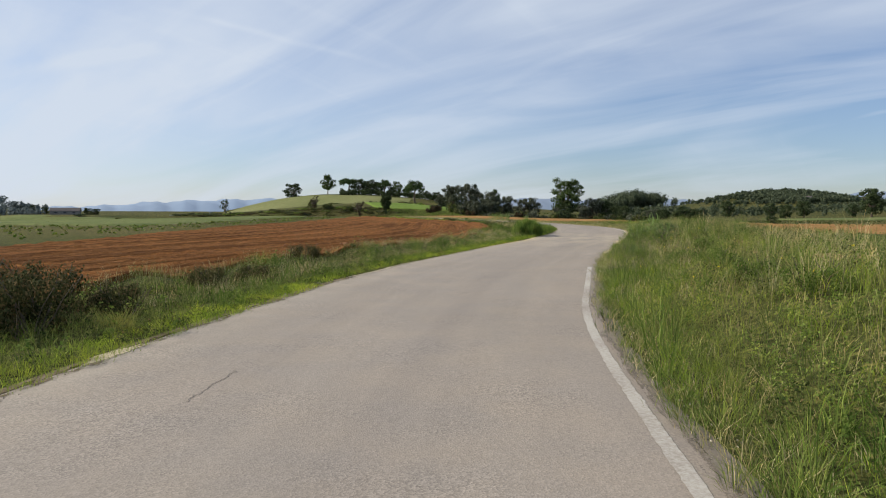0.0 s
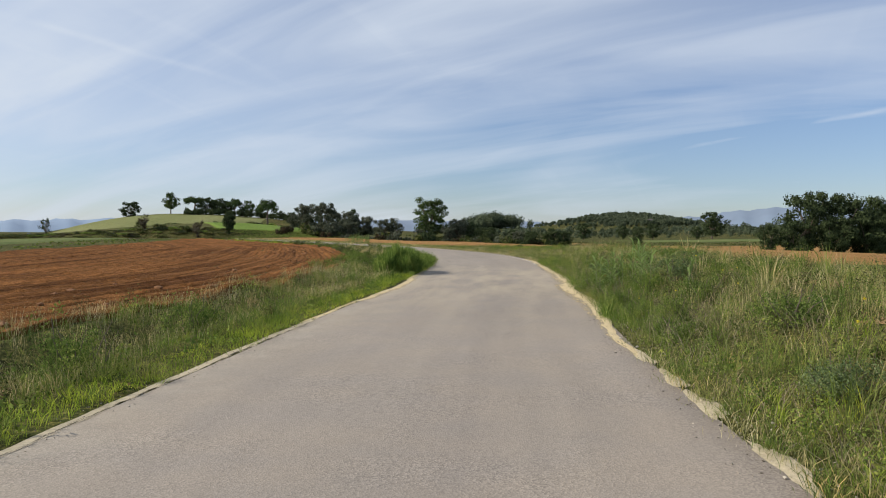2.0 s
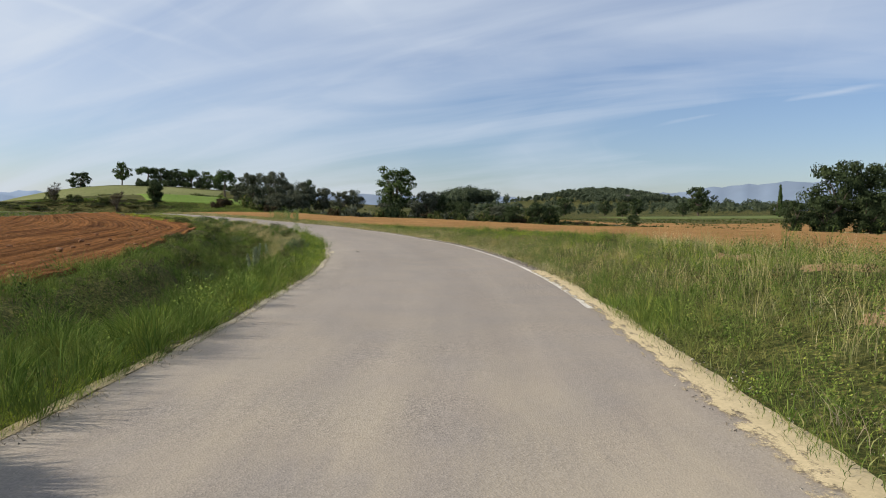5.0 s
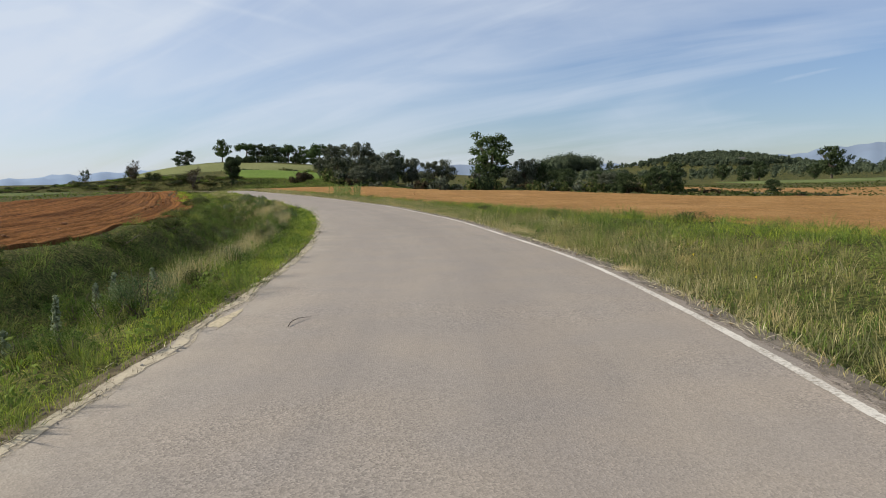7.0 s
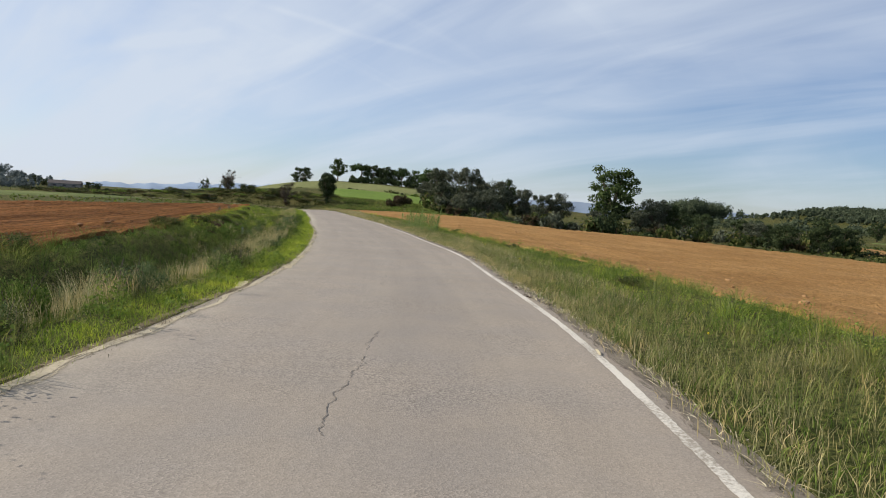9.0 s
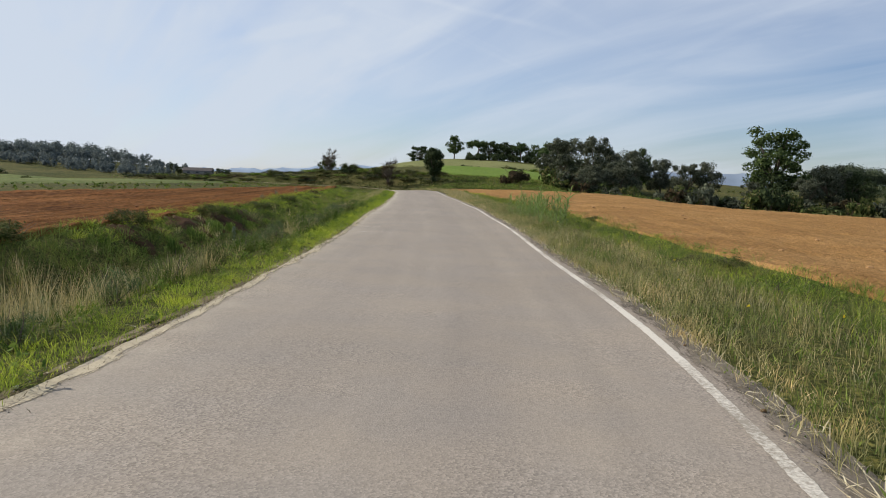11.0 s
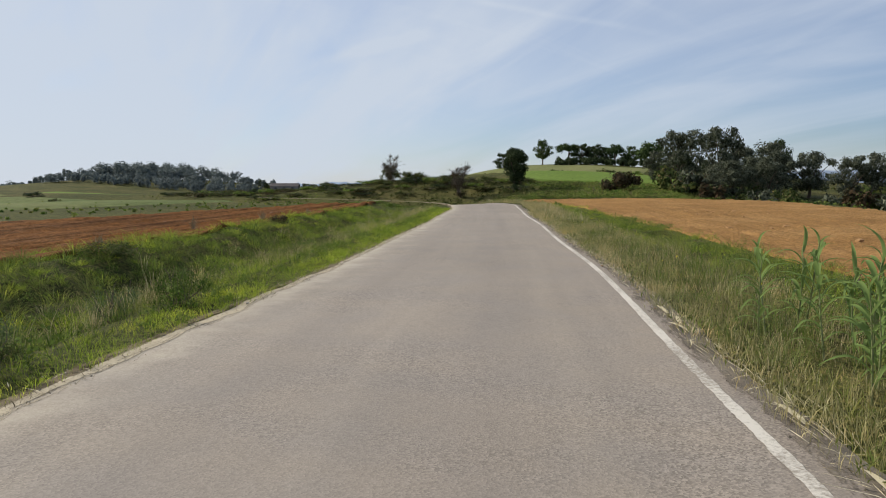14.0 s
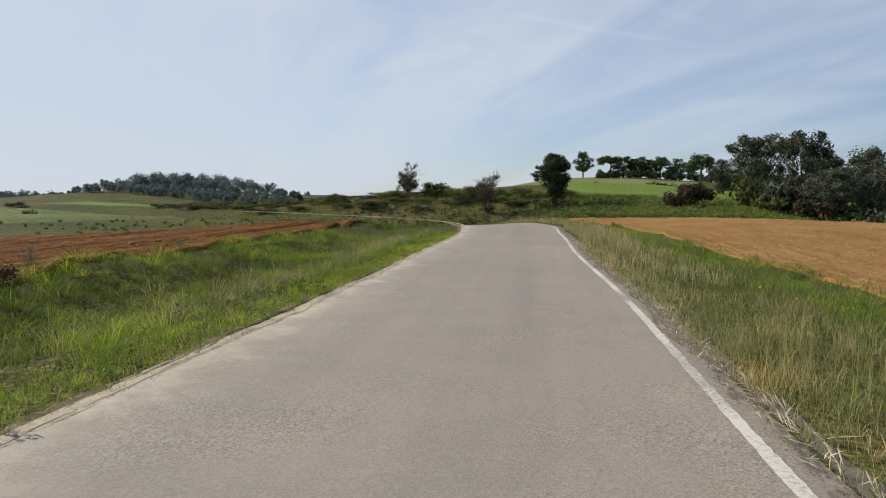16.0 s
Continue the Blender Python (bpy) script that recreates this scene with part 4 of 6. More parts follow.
def limb_path(start, end, bend, r, n=6):
    s, e = np.array(start, float), np.array(end, float)
    u = np.linspace(0, 1, n)[:, None]
    return s * (1 - u) + e * u + np.sin(u * np.pi) * r.normal(size=3) * bend + np.r_[np.zeros((1, 3)), r.normal(size=(n - 1, 3)) * bend * 0.15]


def tree_parts(kind, seed, far=False):
    """Meshes of a tree one metre high: trunk, limbs, crown. Kinds differ in outline."""
    r = np.random.default_rng(seed)
    leaf, bark, n_leaf, size = {"olive": (OLIVE, BARK, 8600, 0.019), "oak": (OAK, BARK, 6400, 0.021), "poplar": (POPLAR, BARK, 6600, 0.018), "pine": (PINE, BARK, 4200, 0.021),
                                "ivy": (OAK, BARK, 12500, 0.019), "cypress": (PINE, BARK, 2200, 0.022), "thin": (OAK, BARK_PALE, 1300, 0.020), "bare": (REDBUSH, BARK, 1500, 0.016)}[kind]
    if far:
        n_leaf, size = int(n_leaf * 0.42), size * 1.5
    fork = {"olive": 0.24, "oak": 0.3, "poplar": 0.34, "pine": 0.6, "ivy": 0.4, "cypress": 0.15, "thin": 0.25, "bare": 0.12}[kind]
    wide = {"olive": 0.52, "oak": 0.5, "poplar": 0.40, "pine": 0.34, "ivy": 0.33, "cypress": 0.1, "thin": 0.38, "bare": 0.36}[kind]
    tips, limbs = [], []
    lean = r.normal(size=2) * 0.03
    top = np.array([lean[0], lean[1], fork])
    trunk = tube(limb_path((0, 0, -0.03), top, 0.012, r), np.linspace(0.04, 0.026, 6) * (0.7 if kind in ("poplar", "cypress", "bare", "thin") else 1), 8)
    n_limb = {"olive": 6, "oak": 6, "poplar": 7, "pine": 5, "ivy": 4, "cypress": 2, "thin": 7, "bare": 11}[kind]
    for i in range(n_limb):
        a = 6.283 * (i + r.uniform(-0.3, 0.3)) / n_limb
        reach = wide * r.uniform(0.45, 0.8)
        up = {"olive": r.uniform(0.5, 0.82), "oak": r.uniform(0.5, 0.85), "poplar": r.uniform(0.5, 0.93), "pine": r.uniform(0.78, 0.9), "ivy": r.uniform(0.6, 0.85),
              "cypress": r.uniform(0.5, 0.9), "thin": r.uniform(0.5, 0.95), "bare": r.uniform(0.6, 1.0)}[kind]
        if kind in ("bare", "thin", "poplar"):
            reach *= 1.15 - 0.6 * (up - 0.5) * 2 * 0.8
        tip = np.array([math.cos(a) * reach, math.sin(a) * reach, up])
        tips.append(tip)
        limbs.append(tube(limb_path(top, tip, 0.03, r), np.linspace(0.022, 0.004, 6) * (0.5 if kind == "bare" else 1), 5))
        if kind in ("bare", "thin"):
            for q in range(16 if kind == "bare" else 6):
                b = top + (tip - top) * r.uniform(0.35, 1.0)
                e = b + np.array([r.normal() * 0.12, r.normal() * 0.12, r.uniform(0.06, 0.24)])
                v2, f2 = tube(limb_path(b, e, 0.02, r, 4), np.linspace(0.006, 0.0022, 4), 5)
                v1, f1 = limbs[-1]
                limbs[-1] = (np.vstack([v1, v2]), np.vstack([f1, f2 + len(v1)])) if f1.shape[1] == f2.shape[1] else limbs[-1]
    c, rad = [], []
    if kind == "pine":
        for i in range(14):
            a, d = r.uniform(0, 6.28), wide * math.sqrt(r.random())
            c.append((math.cos(a) * d, math.sin(a) * d, 0.76 - 0.16 * (d / wide) ** 2 + r.normal() * 0.05)), rad.append((0.15, 0.15, 0.14))
    elif kind == "cypress":
        for i in range(10):
            c.append((0, 0, 0.12 + 0.085 * i)), rad.append((0.11 * (1.15 - i / 10), 0.11 * (1.15 - i / 10), 0.10))
    elif kind == "ivy":
        for i in range(46):
            a, h = r.uniform(0, 6.28), r.uniform(0.30, 0.92)
            d = wide * r.uniform(0.0, 0.85) * math.sqrt(max(0.1, 1 - ((h - 0.64) / 0.38) ** 2))
            c.append((math.cos(a) * d, math.sin(a) * d, h)), rad.append((0.12, 0.12, 0.11))
        for i in range(5):
            c.append((r.normal() * 0.03, r.normal() * 0.03, 0.08 + 0.07 * i)), rad.append((0.07, 0.07, 0.07))
    else:
        n = {"olive": 44, "oak": 44, "poplar": 46, "thin": 16, "bare": 8}[kind]
        low = {"olive": 0.14, "oak": 0.12, "poplar": 0.22, "thin": 0.3, "bare": 0.12}[kind]
        for i in range(n):
            a, h = r.uniform(0, 6.28), r.uniform(low, 0.9) if kind != "bare" else r.uniform(0.1, 0.4)
            mid = 0.58 if kind != "poplar" else 0.55
            d = wide * r.uniform(0.15, 0.9) * math.sqrt(max(0.6 if kind in ("olive", "oak") else 0.08, 1 - ((h - mid) / 0.42) ** 2))
            q = r.uniform(0.065, 0.12) if kind == "poplar" else r.uniform(0.08, 0.15)
            c.append((math.cos(a) * d, math.sin(a) * d, h)), rad.append((q * 1.15, q * 1.15, q * 0.85))
        for tp in tips:
            c.append(tuple(tp)), rad.append((0.10, 0.10, 0.08))
    V, F = leaf_cloud(c, rad, n_leaf, size, r, shell=0.5)
    V[:, 2] = np.maximum(V[:, 2], 0.02)
    V[:, 2] *= 1.0 / max(1e-3, np.percentile(V[:, 2], 99.8)) if kind not in ("bare",) else 1.0
    return (mesh_of("trunk", *trunk, bark, True), [mesh_of("limb", v, f, bark, True) for v, f in limbs], mesh_of("crown", V, F, leaf))


TREE_MESHES = {}


def tree(name, kind, seed, x, y, h, label, category="tree", group="", spread=1.0, z=None, top=None):
    key = (kind, seed, y > 300)
    if key not in TREE_MESHES:
        TREE_MESHES[key] = tree_parts(kind, seed, y > 300)
    trunk, limbs, crown = TREE_MESHES[key]
    z = float(height(x, y)) if z is None else z
    if top is not None:
        h = max(2.0, top - z)
    elif 20 < x < 130 and y < 260:
        h = h - min(0.0, z)
    ob = thing(name, (x, y, z - 0.05, 0, 0, (seed * 77 + x * 13) % 360), label, category, group)
    ob.scale = (h * spread, h * spread, h)
    part("trunk", trunk, None, ob)
    for l in limbs:
        part("limb", l, None, ob)
    part("crown", crown, None, ob)
    return ob


def shrub_mesh(seed, material, n=1500, size=0.05, shape=(1, 1, 0.8)):
    """A low thicket one metre high: leaf clumps of uneven height."""
    r = np.random.default_rng(seed)
    c, q = [], []
    for i in range(16):
        a, d = r.uniform(0, 6.28), math.sqrt(r.random()) * 0.75
        h = r.uniform(0.15, 0.75) * (1 - 0.5 * d * d)
        c.append((math.cos(a) * d * shape[0], math.sin(a) * d * shape[1], h)), q.append((0.30, 0.30, 0.24))
    V, F = leaf_cloud(c, q, n, size, r, shell=0.3)
    V[:, 2] = np.abs(V[:, 2])
    return mesh_of("foliage", V, F, material)


def stems_mesh(seed, material, n=14):
    r = np.random.default_rng(seed)
    VV, FF, k = [], [], 0
    for i in range(n):
        a, d = r.uniform(0, 6.28), r.uniform(0.2, 0.8)
        v, f = tube(limb_path((r.normal() * 0.1, r.normal() * 0.1, -0.05), (math.cos(a) * d, math.sin(a) * d, r.uniform(0.5, 0.95)), 0.08, r, 5), np.linspace(0.018, 0.005, 5), 4)
        VV.append(v), FF.append(f + k)
        k += len(v)
    return mesh_of("branchwork", np.vstack(VV), np.vstack(FF), material, True)


SHRUB_MESHES = {}


def shrub(name, material, seed, x, y, h, w, label, group="", n=1500, size=0.05, category="bush"):
    key = (material.name, seed, n, size)
    if key not in SHRUB_MESHES:
        SHRUB_MESHES[key] = (shrub_mesh(seed, material, n, size), stems_mesh(seed, BARK, 5 if n < 600 else 12))
    ob = thing(name, (x, y, float(height(x, y)) - 0.03, 0, 0, (seed * 41 + x * 29 + y * 7) % 360), label, category, group)
    ob.scale = (w, w, h)
    part("foliage", SHRUB_MESHES[key][0], None, ob)
    tagged(part("branchwork", SHRUB_MESHES[key][1], None, ob), kind="stuff")
    return ob


# trees on the hilltop
HILL_LABEL = "dark tree in the row along the hilltop"
for i, (x, y, top, kind, sp) in enumerate([(-114.9, 540, 21.9, "oak", 1.25), (-80.6, 494, 26.6, "poplar", 1.05), (-65.6, 486, 23.9, "pine", 1.3), (-58.2, 484, 23.1, "oak", 1.1), (-53.5, 488, 22.0, "oak", 1.1),
                                          (-49.1, 483, 22.6, "oak", 1.05), (-44.5, 486, 21.2, "oak", 1.1), (-39.9, 482, 22.5, "pine", 1.15), (-31.0, 480, 21.3, "poplar", 1.0), (-35.5, 484, 18.0, "oak", 1.0),
                                          (-25.5, 478, 16.4, "oak", 1.1), (-10.7, 450, 14.3, "oak", 1.1), (-4.0, 452, 13.6, "oak", 1.1), (4, 456, 13.2, "oak", 1.1), (12, 460, 13.0, "oak", 1.1)]):
    tree("hill_tree", kind, 1 + i % 3, x, y, 9, HILL_LABEL if kind != "pine" else "umbrella-crowned pine in the hilltop row", group="trees on the hilltop", spread=sp, top=top)
tree("umbrella_pine", "pine", 2, -16.3, 413.6, 14, "umbrella pine with a flat dark crown on the hill", top=19.3)
for i in range(34):
    x, y = -68 + i * 2.2 + rng.normal() * 1.5, 476 + rng.normal() * 5 - (0.9 * max(0, i - 20)) ** 1.3
    shrub("hill_bush", OAK, i % 3, x, y, rng.uniform(3.0, 6.0), rng.uniform(2.6, 4.2), "dark scrub under the hilltop trees", "scrub on the hilltop", 480, 0.11)

for i in range(15):
    x, y = -44 + i * 4.4 + rng.normal() * 1.2, 277 - 0.3 * i + rng.normal() * 2
    shrub("hill_hedge", (BRAMBLE, OAK, WEED)[i % 3], i % 3, x, y, rng.uniform(1.2, 2.6), rng.uniform(2.2, 3.4), "dark hedge scrub between crop and pasture", "hill hedge", 480, 0.10)

# trees and scrub at the far bend
tree("ivy_tree", "ivy", 4, -15.8, 193.5, 5.3, "short round tree thickly grown with dark ivy", spread=0.9, top=6.1)
tree("bare_tree", "bare", 5, -36.8, 202.4, 5.4, "nearly leafless shrubby tree on the bank", spread=1.15, top=5.7)
tree("bare_tree", "bare", 6, -22.7, 193.0, 3.3, "small nearly leafless tree on the bank", spread=1.3, top=3.9)
for x, y, h, w in ((-38, 204.5, 2.6, 1.7), (-26.5, 198.5, 1.8, 1.6), (-33, 202, 1.6, 2.2)):
    shrub("dark_bank_bush", BRAMBLE, 1, x, y, h, w, "dark bush under the nearly leafless trees", "bank scrub", 1400, 0.05)
tree("round_tree", "oak", 2, -384, 663, 9, "round dark tree at the end of the wooded ridge", spread=1.3, top=6.0)
for x, y, top in ((-354, 628, 3.6), (-322, 640, 3.0), (-312, 634, 2.4)):
    tree("farm_tree", "oak", 1, x, y, 7, "dark tree beside the long farmhouse", group="farm trees", spread=1.2, top=top)
tree("small_tree", "thin", 7, -124, 402, 5.0, "small thin-crowned tree beyond the ploughed field", spread=0.8, top=7.7)
shrub("dark_bush", REDBUSH, 3, -2.5, 191, 2.7, 2.6, "dark reddish bush at the edge of the crop", "", 2600, 0.055)
OLIVE_LABEL = "large grey-green olive tree at the far side of the field"
for i, (x, y, top, sp, sd) in enumerate([(3.0, 214, 9.3, 0.98, 1), (8.2, 219, 9.9, 0.78, 2), (8.6, 189.5, 4.1, 1.15, 3), (12.6, 190.5, 4.5, 1.1, 1), (14.2, 215, 7.4, 1.0, 3), (19.6, 217, 6.1, 0.95, 2),
                                        (23.6, 210.5, 5.2, 0.9, 1), (26.9, 211.5, 5.6, 0.85, 3), (-0.5, 218, 6.6, 0.95, 3), (33, 205, 2.6, 1.1, 2), (11.5, 224, 7.6, 0.9, 1)]):
    tree("olive_tree", "olive", sd, x, y, 6, OLIVE_LABEL if top > 7 else "smaller grey-green olive tree behind the field", group="olive trees", spread=sp, top=top)
tree("dark_tree", "oak", 3, 16.8, 230, 9.2, "dense dark evergreen among the olive trees", spread=0.62, top=8.6)
tree("tall_tree", "poplar", 2, 36.8, 209, 11.9, "tall open-crowned green tree above the hedge", spread=1.15, top=11.2)
for i, (x, y, top, sp, kd) in enumerate([(44, 206, 5.4, 0.95, "olive"), (47.5, 208, 4.6, 0.95, "oak"), (35.5, 204, 3.6, 1.1, "oak"), (40.5, 203, 3.3, 1.1, "olive"), (50, 196, 3.2, 1.0, "oak"), (52, 215, 3.4, 1.0, "oak"), (55, 186, 2.2, 1.2, "olive"),
                                        (58, 200, 2.5, 1.2, "oak"), (64, 205, 2.1, 1.2, "oak"), (60, 182, 1.9, 1.0, "thin"), (51, 164, 2.0, 1.2, "oak"), (55, 162, 2.8, 1.15, "oak"), (58.5, 164, 2.2, 1.2, "oak"), (80, 172, 0.6, 1.2, "oak")]):
    tree("hedge_tree", kd, 1 + i % 3, x, y, 4, "dark tree in the hedge beyond the orange field", group="hedge trees", spread=sp, top=top)
for i, (x, y, h, sp, sd) in enumerate([(101, 141, 12.4, 1.25, 1), (108, 139, 12.0, 1.25, 2), (115, 140, 11.5, 1.25, 3), (97, 139, 5.5, 1.6, 2), (93, 141, 4.2, 1.5, 1), (121, 142, 10.0, 1.3, 1), (104, 136, 6.5, 1.6, 3), (111, 136, 6.5, 1.6, 1)]):
    tree("oak_tree", "oak", sd, x, y, h * 0.82, "broad dense dark-green evergreen oak in a clump", group="oak clump", spread=sp * 0.66)
tree("field_oak", "oak", 2, 223, 367, 15, "lone rounded dark oak between the fields", spread=1.05)
tree("cypress", "cypress", 1, 223, 306, 14.5, "slim dark cypress beyond the oak clump")
for x, y, h in ((190, 372, 9), (176, 380, 8), (203, 350, 7), (160, 330, 7), (150, 372, 9), (240, 330, 6)):
    tree("field_tree", "oak", 1 + int(x) % 3, x, y, h, "dark tree along a field boundary", group="boundary trees", spread=1.0)

# hedge scrub along the far edges of the fields
for i in range(60):
    u = i / 59
    x = float(np.interp(u, [0, 0.25, 0.5, 0.75, 1], [3, 14, 28, 45, 82])) + rng.normal() * 1.0
    y = float(np.interp(u, [0, 0.25, 0.5, 0.75, 1], [191, 186, 176, 168, 158])) + rng.normal() * 1.5
    low = 0.35 if x > 60 else 0.55 + 0.75 * abs(math.sin(x * 0.37))
    shrub("hedge_bush", (BRAMBLE, OAK, REDBUSH, BRAMBLE, OLIVE)[i % 5], i % 3, x, y, low * rng.uniform(1.4, 3.0), rng.uniform(1.6, 2.6), "tangled dark hedge scrub along the field", "hedge scrub", 480, 0.10)
for i in range(64):
    u = (i % 32) / 31
    x = -75 + 60 * u + rng.normal()
    y = 206 - 6 * u + rng.normal() * 1.5 - 5.0 * (i // 32)
    shrub("bank_bush", (BRAMBLE, BRAMBLE_BROWN, OAK, BRAMBLE, WEED)[i % 5], i % 3, x, y, rng.uniform(0.5, 1.25) * (1 - 0.3 * (i // 32)), rng.uniform(1.6, 2.8), "bramble thicket on the bank beside the bend", "bank scrub", 1100, 0.05)
for i in range(12):
    x, y = -46 - rng.random() * 60 - i * 5.0, 60 + i * 20 + rng.normal() * 12
    shrub("meadow_bush", (BRAMBLE, OAK, WEED)[i % 3], i % 3, x, y, rng.uniform(0.7, 1.6), rng.uniform(1.0, 2.2), "low dark bush in the meadow below the field", "meadow scrub", 1100, 0.055)


# scrub that closes the view past the bend
for i in range(16):
    x, y = -15.5 - i * 1.9 + rng.normal() * 0.5, 157.5 + i * 0.75 + rng.normal() * 0.8
    shrub("bend_bush", (GRASS_GREEN, WEED)[i % 2], i % 3, x, y, rng.uniform(0.35, 0.75), rng.uniform(0.9, 1.4), "rough green scrub on the inside of the bend", "bend scrub", 900, 0.06)


def tussocks(name, box, n, h, size, material, label, seed, leaves=9):
    """Low rough clumps over a meadow."""
    r = np.random.default_rng(seed)
    x, y = r.uniform(box[0], box[1], n), r.uniform(box[2], box[3], n)
    dl, dr, st = off_road(x, y)
    clear_of_road = (dl > 0.6) | (dr > 0.9)
    on_field = (y < 177.5) & (y > 49) & (dr > 3.5) & (dr < 1e3) & (x < np.interp(y, *FIELD_END) + 0.5)
    keep = clear_of_road & ~on_field & (wave(x, y, 0.09, seed) + 0.5 * wave(x, y, 0.3, seed + 1) > -0.15)
    x, y = x[keep], y[keep]
    hh = h * r.uniform(0.4, 1.3, len(x))
    c = np.stack([x, y, height(x, y) + hh * 0.4], 1)
    V, F = leaf_cloud(c, np.stack([hh, hh, hh * 0.6], 1), len(x) * leaves, size, r, shell=0.1)
    stuff(name, mesh_of(name, V, F, material), label, "rough grass")


tussocks("meadow_tussocks", (-95, -20.5, 20, 200), 5200, 0.16, 0.09, GRASS_GREEN, "rough green tussocks in the meadow", 101)
tussocks("terrace_tussocks", (25, 190, 110, 290), 3600, 0.6, 0.24, BRAMBLE, "dark rough growth on the terraces", 103)
tussocks("far_tussocks", (-60, 30, 160, 208), 5200, 0.38, 0.075, GRASS_GREEN, "rough grass around the far bend", 104, 14)
tussocks("bank_tussocks", (-62, -8, 176, 204), 2400, 0.45, 0.09, BRAMBLE, "tangled rough growth on the scrubby bank", 107, 16)
tussocks("lush_far_tussocks", (-16, 16, 176, 206), 2600, 0.40, 0.07, GRASS_GREEN, "lush green grass on the bank below the crop", 106, 22)
tussocks("hill_tussocks", (-75, 20, 266, 330), 1000, 0.9, 0.35, BRAMBLE, "dark scrub between the hill fields", 105)

# ---- far woods ----
def woods(name, box, n, h, label, material=WOODS, leaves=170, size=0.9, seed=1, slope=None, dome=None):
    r = np.random.default_rng(seed)
    x, y = r.uniform(box[0], box[1], n), r.uniform(box[2], box[3], n)
    if slope:
        y = y + (x - box[0]) * slope
    hh = h * r.uniform(0.6, 1.3, n)
    if dome:
        x = dome[0] + np.clip(r.normal(size=n), -2.2, 2.2) * dome[1]
        hh = hh * (0.45 + 0.55 * np.exp(-((x - dome[0]) / dome[1]) ** 2 / 2.5))
    z = height(x, y)
    c = np.stack([x, y, z + hh * 0.46], 1)
    c = np.vstack([c, c + np.stack([r.normal(size=n) * h * 0.2, r.normal(size=n) * h * 0.2, hh * 0.2], 1)])
    q = np.stack([hh * 0.42, hh * 0.42, hh * 0.52], 1)
    V, F = leaf_cloud(c, np.vstack([q, q * 0.7]), n * leaves, size, r, shell=0.5)
    stuff(name, mesh_of(name, V, F, material), label, "woodland")


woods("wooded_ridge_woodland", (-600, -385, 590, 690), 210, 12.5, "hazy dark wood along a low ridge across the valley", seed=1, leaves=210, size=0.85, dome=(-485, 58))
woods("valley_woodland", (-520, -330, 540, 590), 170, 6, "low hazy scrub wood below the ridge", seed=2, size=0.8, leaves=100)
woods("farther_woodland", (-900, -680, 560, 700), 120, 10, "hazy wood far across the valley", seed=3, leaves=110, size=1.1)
woods("wood_behind_tall_tree", (160, 255, 735, 800), 240, 15, "dense dark wood on a rise behind the fields", WOODS_GREEN, seed=4, leaves=170, size=0.8, dome=(205, 17))
woods("hillside_woodland", (270, 620, 930, 1130), 760, 9.5, "hazy wooded hill with a few pale houses", WOODS_GREEN, seed=5, size=1.2, leaves=110, dome=(515, 62))
woods("valley_trees_woodland", (110, 460, 420, 640), 190, 7, "scattered trees and hedges in the valley", WOODS_GREEN, seed=6, leaves=120, size=0.7)
woods("far_tree_line_woodland", (300, 900, 480, 700), 160, 8, "far line of trees under the mountains", WOODS_GREEN, seed=7, size=0.9, leaves=90)
woods("meadow_thicket_woodland", (-235, -150, 290, 330), 46, 3.2, "dark thicket in the damp meadow", WOODS_GREEN, seed=9, leaves=150, size=0.35)
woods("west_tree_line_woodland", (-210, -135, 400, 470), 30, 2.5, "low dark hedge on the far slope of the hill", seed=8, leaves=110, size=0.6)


# ---- far buildings ----
def farmhouse(at, turn, size, label):
    w, d, h = size
    ob = thing("farmhouse", (*at, 0, 0, turn), label, "house")
    bm = bmesh.new()
    bmesh.ops.create_cube(bm, size=1, matrix=Matrix.Translation((0, 0, h / 2)) @ Matrix.Diagonal((w, d, h, 1)))
    part("wall", bm, PLASTER, ob)
    bm = bmesh.new()
    e = 0.4
    v = [bm.verts.new(p) for p in ((-w / 2 - e, -d / 2 - e, h), (w / 2 + e, -d / 2 - e, h), (w / 2 + e, d / 2 + e, h), (-w / 2 - e, d / 2 + e, h), (-w / 2 - e, 0, h + d * 0.3), (w / 2 + e, 0, h + d * 0.3))]
    for f in ((0, 1, 5, 4), (2, 3, 4, 5), (1, 2, 5), (3, 0, 4), (3, 2, 1, 0)):
        bm.faces.new([v[i] for i in f])
    part("roof", bm, ROOF, ob, "low red clay-tile roof")
    for i in range(3):
        bm = bmesh.new()
        bmesh.ops.create_cube(bm, size=1, matrix=Matrix.Translation((-w * 0.3 + i * w * 0.3, -d / 2 - 0.02, h * 0.55)) @ Matrix.Diagonal((w * 0.1, 0.1, h * 0.35, 1)))
        part("window", bm, GLASS_DARK, ob)
    return ob


farmhouse((-338, 632, -3.0), 20, (24, 9, 3.4), "long low farmhouse with a red tile roof")
farmhouse((489, 945, float(height(489, 945)) + 4.0), -25, (7, 5, 3.5), "pale house with a red roof on the wooded hill")


